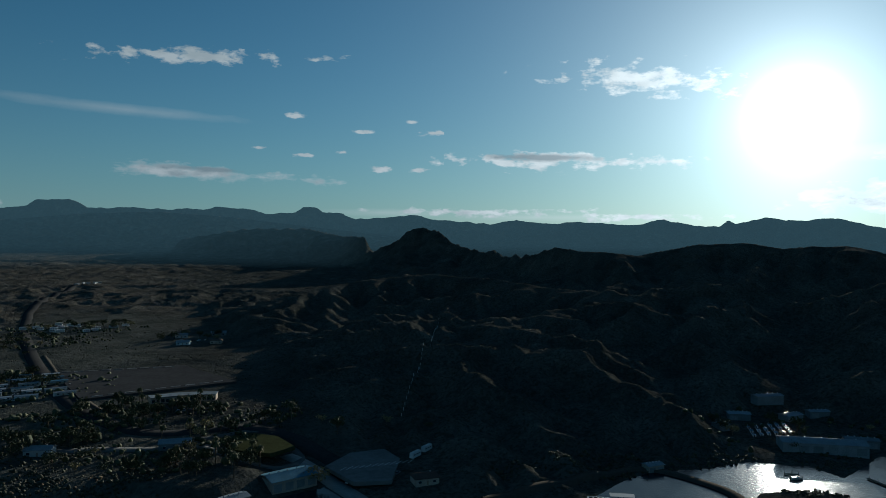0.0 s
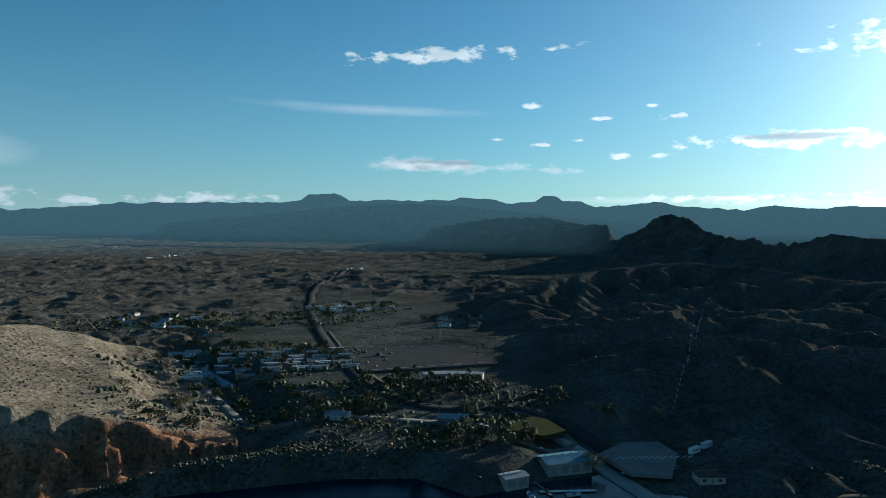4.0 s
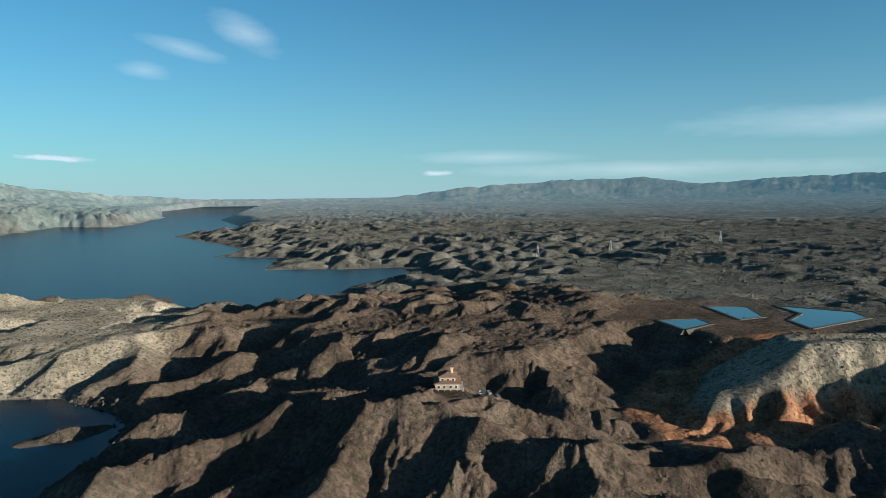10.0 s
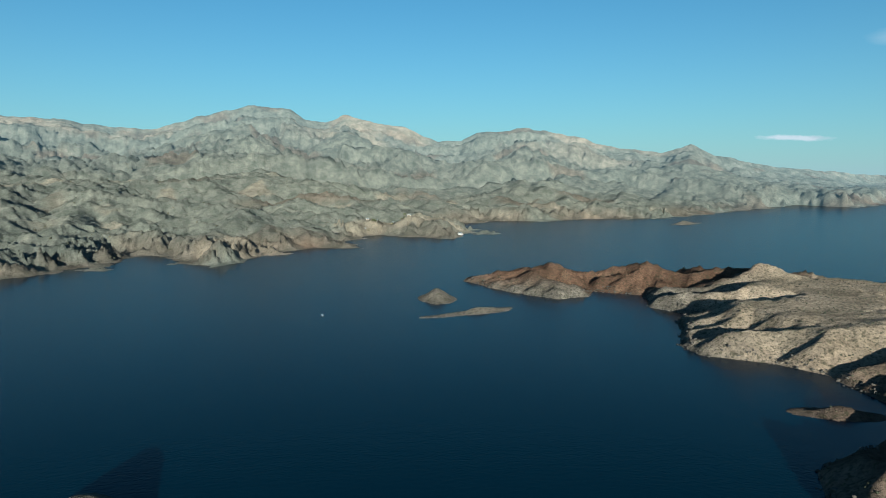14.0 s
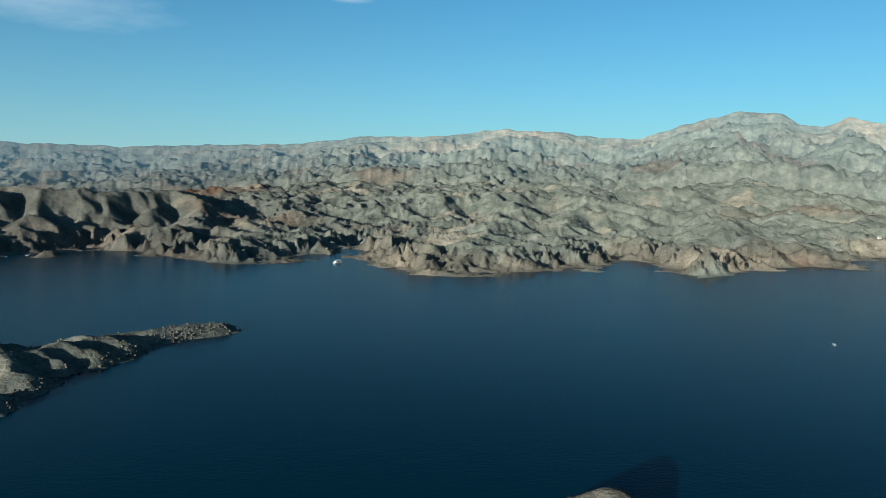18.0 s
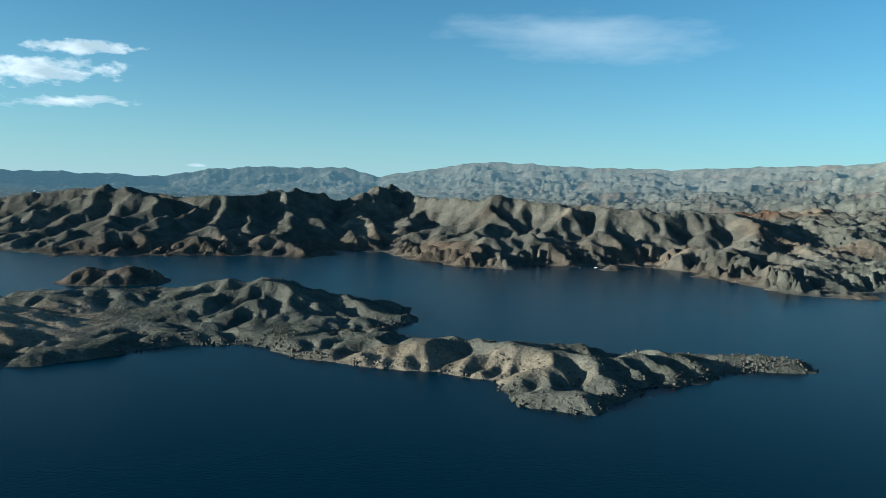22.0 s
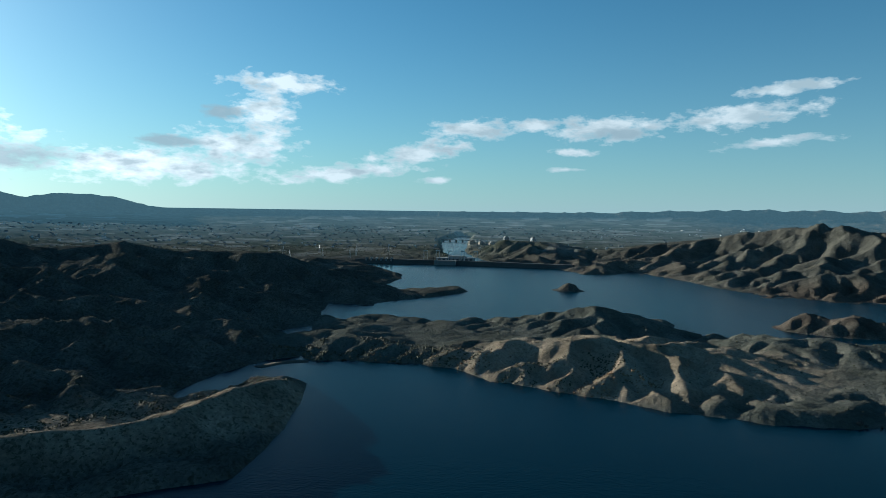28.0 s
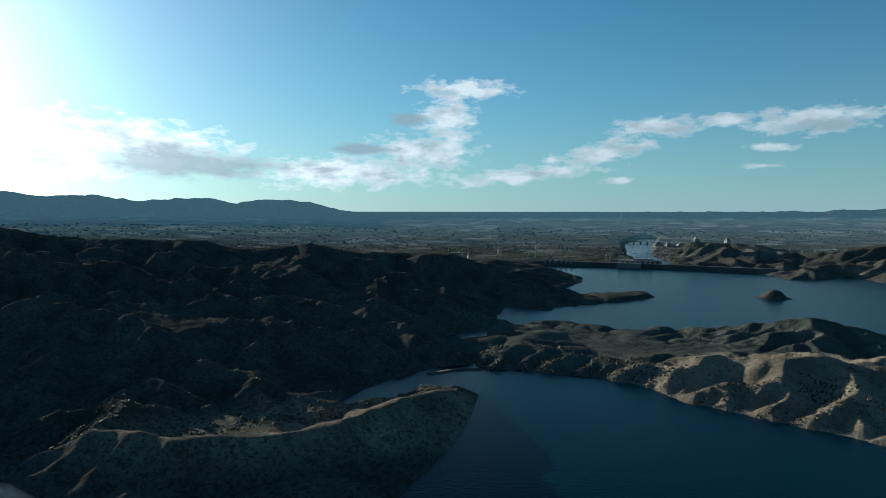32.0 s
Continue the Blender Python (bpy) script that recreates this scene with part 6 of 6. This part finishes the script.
for x in (-0.3, 5, 10.5):
    for y in (-2.2, 2.2):
        part("canopy_post", Shape().tube((x, y, 0.5), (x, y, 2.6), 0.08, 0.08, 5), M_STEEL, slips)
office = make_shed("dock_office", "small pale dock office on the causeway", 10, 6, 3.4, M_CREAM, M_METAL_ROOF, (113, 378), 22, 2)


def make_houseboat(label, at):
    h = thing("houseboat", label, "houseboat", at)
    part("hull", Shape().box(-8, -2.4, -0.4, 8, 2.4, 0.8, 0.2), M_WHITE, h)
    part("cabin", Shape().box(-6, -2.0, 0.8, 5, 2.0, 3.0), M_WHITE, h)
    part("upper_deck", Shape().box(-6.5, -2.3, 3.0, 6.2, 2.3, 3.2), M_WHITE, h)
    part("canopy", Shape().box(-4, -1.8, 4.9, 3, 1.8, 5.05), M_TEAL, h)
    for x in (-3.8, 2.8):
        for y in (-1.6, 1.6):
            part("canopy_post", Shape().tube((x, y, 3.2), (x, y, 4.9), 0.06, 0.06, 4), M_STEEL, h)
    for x in (-4.5, -2.2, 0.1, 2.4):
        for y in (-2.0, 2.0):
            part("window", Shape().box(x - 0.8, y - 0.03, 1.5, x + 0.8, y + 0.03, 2.4), M_GLASS, h)
    return h


make_houseboat("white houseboat moored in a rocky cove", pose(236, -1030, 0, 0, 0, 60))
make_houseboat("white houseboat moored off a sandy landing", pose(-800, -1262, 0, 0, 0, 20))
tour = make_boat("small white motor boat under way on the lake", 5.5)
tour.matrix_basis = pose(-245, -600, -0.1, 0, 0, 80)
for x, y, r in ((690, -1015, 20), (700, -985, 100), (470, -1040, 30)):
    copy_thing(tour, pose(x, y, -0.1, 0, 0, r))
bank = strip("causeway", [(20, 330), (59, 347), (77, 361), (97, 374), (111, 381), (120, 374), (132, 359), (141, 345), (143, 334), (139, 321)], 5.0, M_GRAVEL, "gravel causeway crossing the marina ponds", "causeway", 0.9, 4.0)

# ---- settling ponds behind the bluff ----
POND_Z = 26.2
M_POND, _t, _b = material("pond_water")
_b.inputs["Base Color"].default_value, _b.inputs["Roughness"].default_value, _b.inputs["IOR"].default_value = (0.02, 0.085, 0.11, 1), 0.08, 1.33
bump(_t, _b, noise_node(_t, 0.8, 3, 0.6), 0.1, 0.1)
for ring, label in (([(-558, 91), (-521, 101), (-545, 126), (-566, 122)], "small settling pond with a pale dike"), ([(-625, 143), (-562, 150), (-574, 172), (-622, 176)], "blue settling pond with a pale dike"),
                    ([(-560, 184), (-528, 186), (-572, 245), (-600, 247), (-630, 200), (-590, 205)], "large blue settling pond with a pale dike")):
    pond = thing("settling_pond", label, "pond", group="settling ponds")
    n = len(ring)
    part("pond_water", Shape().add([(x, y, POND_Z) for x, y in ring], [tuple(range(n))]), M_POND, pond)
    for (ax, ay), (bx, by) in zip(ring, ring[1:] + ring[:1]):
        L, a = math.hypot(bx - ax, by - ay), math.degrees(math.atan2(by - ay, bx - ax))
        part("dike", Shape().add([(-1, -4, -3), (L + 1, -4, -3), (L + 1, 3, -3), (-1, 3, -3), (-1, -1.4, 0.3), (L + 1, -1.4, 0.3), (L + 1, 1.0, 0.3), (-1, 1.0, 0.3)],
                                 [(4, 5, 6, 7), (0, 1, 5, 4), (1, 2, 6, 5), (2, 3, 7, 6), (3, 0, 4, 7)]), M_GRAVEL, pond, at=pose(ax, ay, POND_Z, 0, 0, a))

# ---- posts up the dark hill ----
fence = thing("fence_line", "line of pale fence posts climbing a dark hillside", "fence")
LINE = [(2, 758), (-4, 700), (-10, 630), (-15, 560), (-20, 485), (-26, 444)]
count = 0
for (ax, ay), (bx, by) in zip(LINE, LINE[1:]):
    n = int(math.hypot(bx - ax, by - ay) / 5)
    for i in range(n):
        x, y = ax + (bx - ax) * i / n, ay + (by - ay) * i / n
        part("post", Shape().box(-0.16, -0.16, -1.0, 0.16, 0.16, 1.7).box(-0.2, -0.2, 1.7, 0.2, 0.2, 1.8), M_WHITE, fence, at=stand(x, y))


# ---- pylons and wires ----
def make_pylon(label, high=20.0):
    p = thing("pylon", label, "pylon", group="power line pylons")
    b = high * 0.11
    for sx in (-1, 1):
        for sy in (-1, 1):
            part("leg", Shape().tube((sx * b, sy * b, -1), (sx * b * 0.22, sy * b * 0.22, high), 0.28, 0.16, 4), M_STEEL, p)
    for k in range(7):
        z0, z1 = high * k / 7, high * (k + 1) / 7
        r0, r1 = b * (1 - 0.78 * k / 7), b * (1 - 0.78 * (k + 1) / 7)
        brace = Shape()
        for s in (-1, 1):
            brace.tube((-r0, s * r0, z0), (r1, s * r1, z1), 0.12, 0.12, 4).tube((s * r0, r0, z0), (s * r1, -r1, z1), 0.12, 0.12, 4)
        part("brace", brace, M_STEEL, p)
    for z in (0.7, 0.83, 0.96):
        part("crossarm", Shape().box(-high * 0.2, -0.3, high * z, high * 0.2, 0.3, high * z + 0.6), M_STEEL, p)
    return p


PYLONS = [make_pylon("grey lattice steel pylon of a power line")]
lay_out(PYLONS, [(0, x, y, t) for x, y, t in ((1849, 680, 20), (1797, 553, 20), (1878, 490, 10), (1960, 620, 30), (1905, 745, 20), (1760, 470, 15), (2050, 540, 20), (1990, 430, 10), (1720, 610, 30), (2150, 700, 20), (-1350, 180, 0), (-1500, 420, 0), (-1200, 40, 0))])

# ---- the dam and the towns ----
dam = thing("dam", "long low embankment dam with a concrete powerhouse", "dam")
DAM = [(1690, 430), (1690, 300), (1682, 160), (1640, -40), (1636, -70)]
for (ax, ay), (bx, by) in zip(DAM, DAM[1:]):
    L, a = math.hypot(bx - ax, by - ay), math.degrees(math.atan2(by - ay, bx - ax))
    part("embankment", Shape().add([(-2, -26, -6), (L + 2, -26, -6), (L + 2, 60, -6), (-2, 60, -6), (-2, -6, 9), (L + 2, -6, 9), (L + 2, 6, 9), (-2, 6, 9)],
                                   [(4, 5, 6, 7), (0, 1, 5, 4), (1, 2, 6, 5), (2, 3, 7, 6), (3, 0, 4, 7)]), M_ROCK, dam, at=pose(ax, ay, 0, 0, 0, a))
    part("crest_road", Shape().box(0, -5, 9.0, L, 5, 9.35), M_PAVE, dam, at=pose(ax, ay, 0, 0, 0, a))
power = part("powerhouse", Shape().box(-16, -60, -4, 20, 30, 14).box(-10, -40, 14, 14, 0, 18), M_CONCRETE, dam, at=pose(1722, 215, 0, 0, 0, 4))
for i in range(8):
    part("window", Shape().box(-16.2, -55 + i * 10.5, 8, -16, -49 + i * 10.5, 12), M_GLASS, power)
part("intake_tower", Shape().box(-8, -24, -4, 8, 24, 11), M_CONCRETE, dam, at=pose(1668, 215, 0))
for i in range(5):
    part("gantry", Shape().tube((0, -4, 9), (0, -4, 30), 0.7, 0.5, 4).tube((0, 4, 9), (0, 4, 30), 0.7, 0.5, 4).box(-1, -5, 29, 1, 5, 31), M_STEEL, dam, at=pose(1700 + i * 3, 150 + i * 30, 0))
for i in range(6):
    part("spillway_pier", Shape().box(-5, -1.5, -4, 9, 1.5, 13), M_CONCRETE, dam, at=pose(1684, 345 + i * 12, 0))


def make_tower(label, w, d, storeys, wall, spot, turn):
    t = thing("high_rise", label, "building", stand(*spot, turn, 3), group="high-rises by the river")
    high = storeys * 2.3 + 3
    part("wall", Shape().box(-w / 2, -d / 2, 0, w / 2, d / 2, high), wall, t)
    for k in range(storeys):
        for side in (-1, 1):
            part("window_band", Shape().box(-w * 0.46, side * d / 2 - 0.15, 3 + k * 2.3, w * 0.46, side * d / 2 + 0.15, 3.9 + k * 2.3), M_GLASS, t)
            part("window_band", Shape().box(side * w / 2 - 0.15, -d * 0.46, 3 + k * 2.3, side * w / 2 + 0.15, d * 0.46, 3.9 + k * 2.3), M_GLASS, t)
    part("roof", Shape().box(-w * 0.3, -d * 0.3, high, w * 0.3, d * 0.3, high + 5), M_CONCRETE, t)
    return t


for x, y, w, d, n, mat, turn in ((2480, 86, 12, 16, 8, M_WHITE, 38), (2490, 56, 14, 15, 14, M_WHITE, 36), (2640, 160, 13, 16, 13, M_GREYWALL, 35), (2690, 290, 12, 30, 4, M_CREAM, 40), (2660, 252, 12, 20, 4, M_CREAM, 35),
                                 (2680, 215, 14, 24, 3, M_CREAM, 30)):
    make_tower("pale high-rise hotel beside the river" if mat in (M_WHITE, M_CREAM) else "grey high-rise hotel beside the river", w, d, n, mat, (x, y), turn)

bridge = thing("bridge", "low concrete road bridge over the river", "bridge")
part("deck", Shape().box(-75, -5, 6, 75, 5, 8), M_CONCRETE, bridge, at=pose(2985, 396, 2.5, 0, 0, 70))
for i in range(5):
    part("pier", Shape().box(-60 + i * 30 - 1.5, -4, -4, -60 + i * 30 + 1.5, 4, 6), M_CONCRETE, bridge, at=pose(2985, 396, 2.5, 0, 0, 70))


def town(name, label, seed, zones, mats):
    """Far houses, too many to count, as one mesh."""
    rng_t = np.random.default_rng(seed)
    X, Y = [], []
    for n, h0, h1, d0, d1 in zones:
        h, d = rng_t.uniform(h0, h1, n), rng_t.uniform(d0, d1, n)
        X.append(HUB[0] - np.sin(np.radians(h)) * d), Y.append(HUB[1] + np.cos(np.radians(h)) * d)
    x, y = np.concatenate(X), np.concatenate(Y)
    z = land(x, y)[0]
    k = z > 0.6
    x, y, z = x[k], y[k], z[k]
    x, y, z = squash(x, y, z)
    sh = Shape()
    for a, b, c in zip(x, y, z):
        w, d, h = rng_t.uniform(2, 6), rng_t.uniform(2, 5), rng_t.uniform(1.8, 3.0)
        sh.box(a - w, b - d, c - 2, a + w, b + d, c + h)
        sh.gable(a - w, b - d, a + w, b + d, c + h, 1.0)
    return tagged(new(name, sh.mesh(name, mats)), label, "houses", kind="stuff")


town("town_houses", "small pale houses of the river towns on the plain", 61, [(420, 286, 326, 2300, 4600), (300, 262, 288, 2300, 4600)], M_GREYWALL)
town("white_roofs", "scattered white roofs and sheds on the plain", 62, [(220, 285, 330, 2300, 4800), (120, 262, 290, 2300, 4800), (40, 240, 262, 3300, 4800), (25, 252, 258, 4000, 4500)], M_WHITE)
far_trees_x, far_trees_y = [], []
for n, h0, h1, d0, d1 in ((2600, 283, 330, 1900, 2500), (1600, 262, 284, 1750, 2500), (500, 95, 118, 900, 2600), (1200, 45, 92, 800, 2400), (1800, 160, 235, 950, 2400)):
    h, d = rng.uniform(h0, h1, n), rng.uniform(d0, d1, n)
    far_trees_x.append(HUB[0] - np.sin(np.radians(h)) * d), far_trees_y.append(HUB[1] + np.cos(np.radians(h)) * d)
fx, fy = np.concatenate(far_trees_x), np.concatenate(far_trees_y)
k = dry(fx, fy, 0.8) & (np.hypot(fx - HUB[0], fy - HUB[1]) < 2500)
scatter_mesh("far_bushes", fx[k], fy[k], rng.uniform(0.8, 2.0, k.sum()), M_BUSH, "dark bushes and trees scattered over distant desert", "bushes", 63)
LANDING = [make_house("white lodge building at the far shore landing", 6, 3.6, 2.2, M_CREAM, M_METAL_ROOF)]
lay_out(LANDING, [(0, -640 - i * 17 + (i % 3) * 4, -1372 - (i % 2) * 16, 10 + 15 * (i % 3)) for i in range(8)])
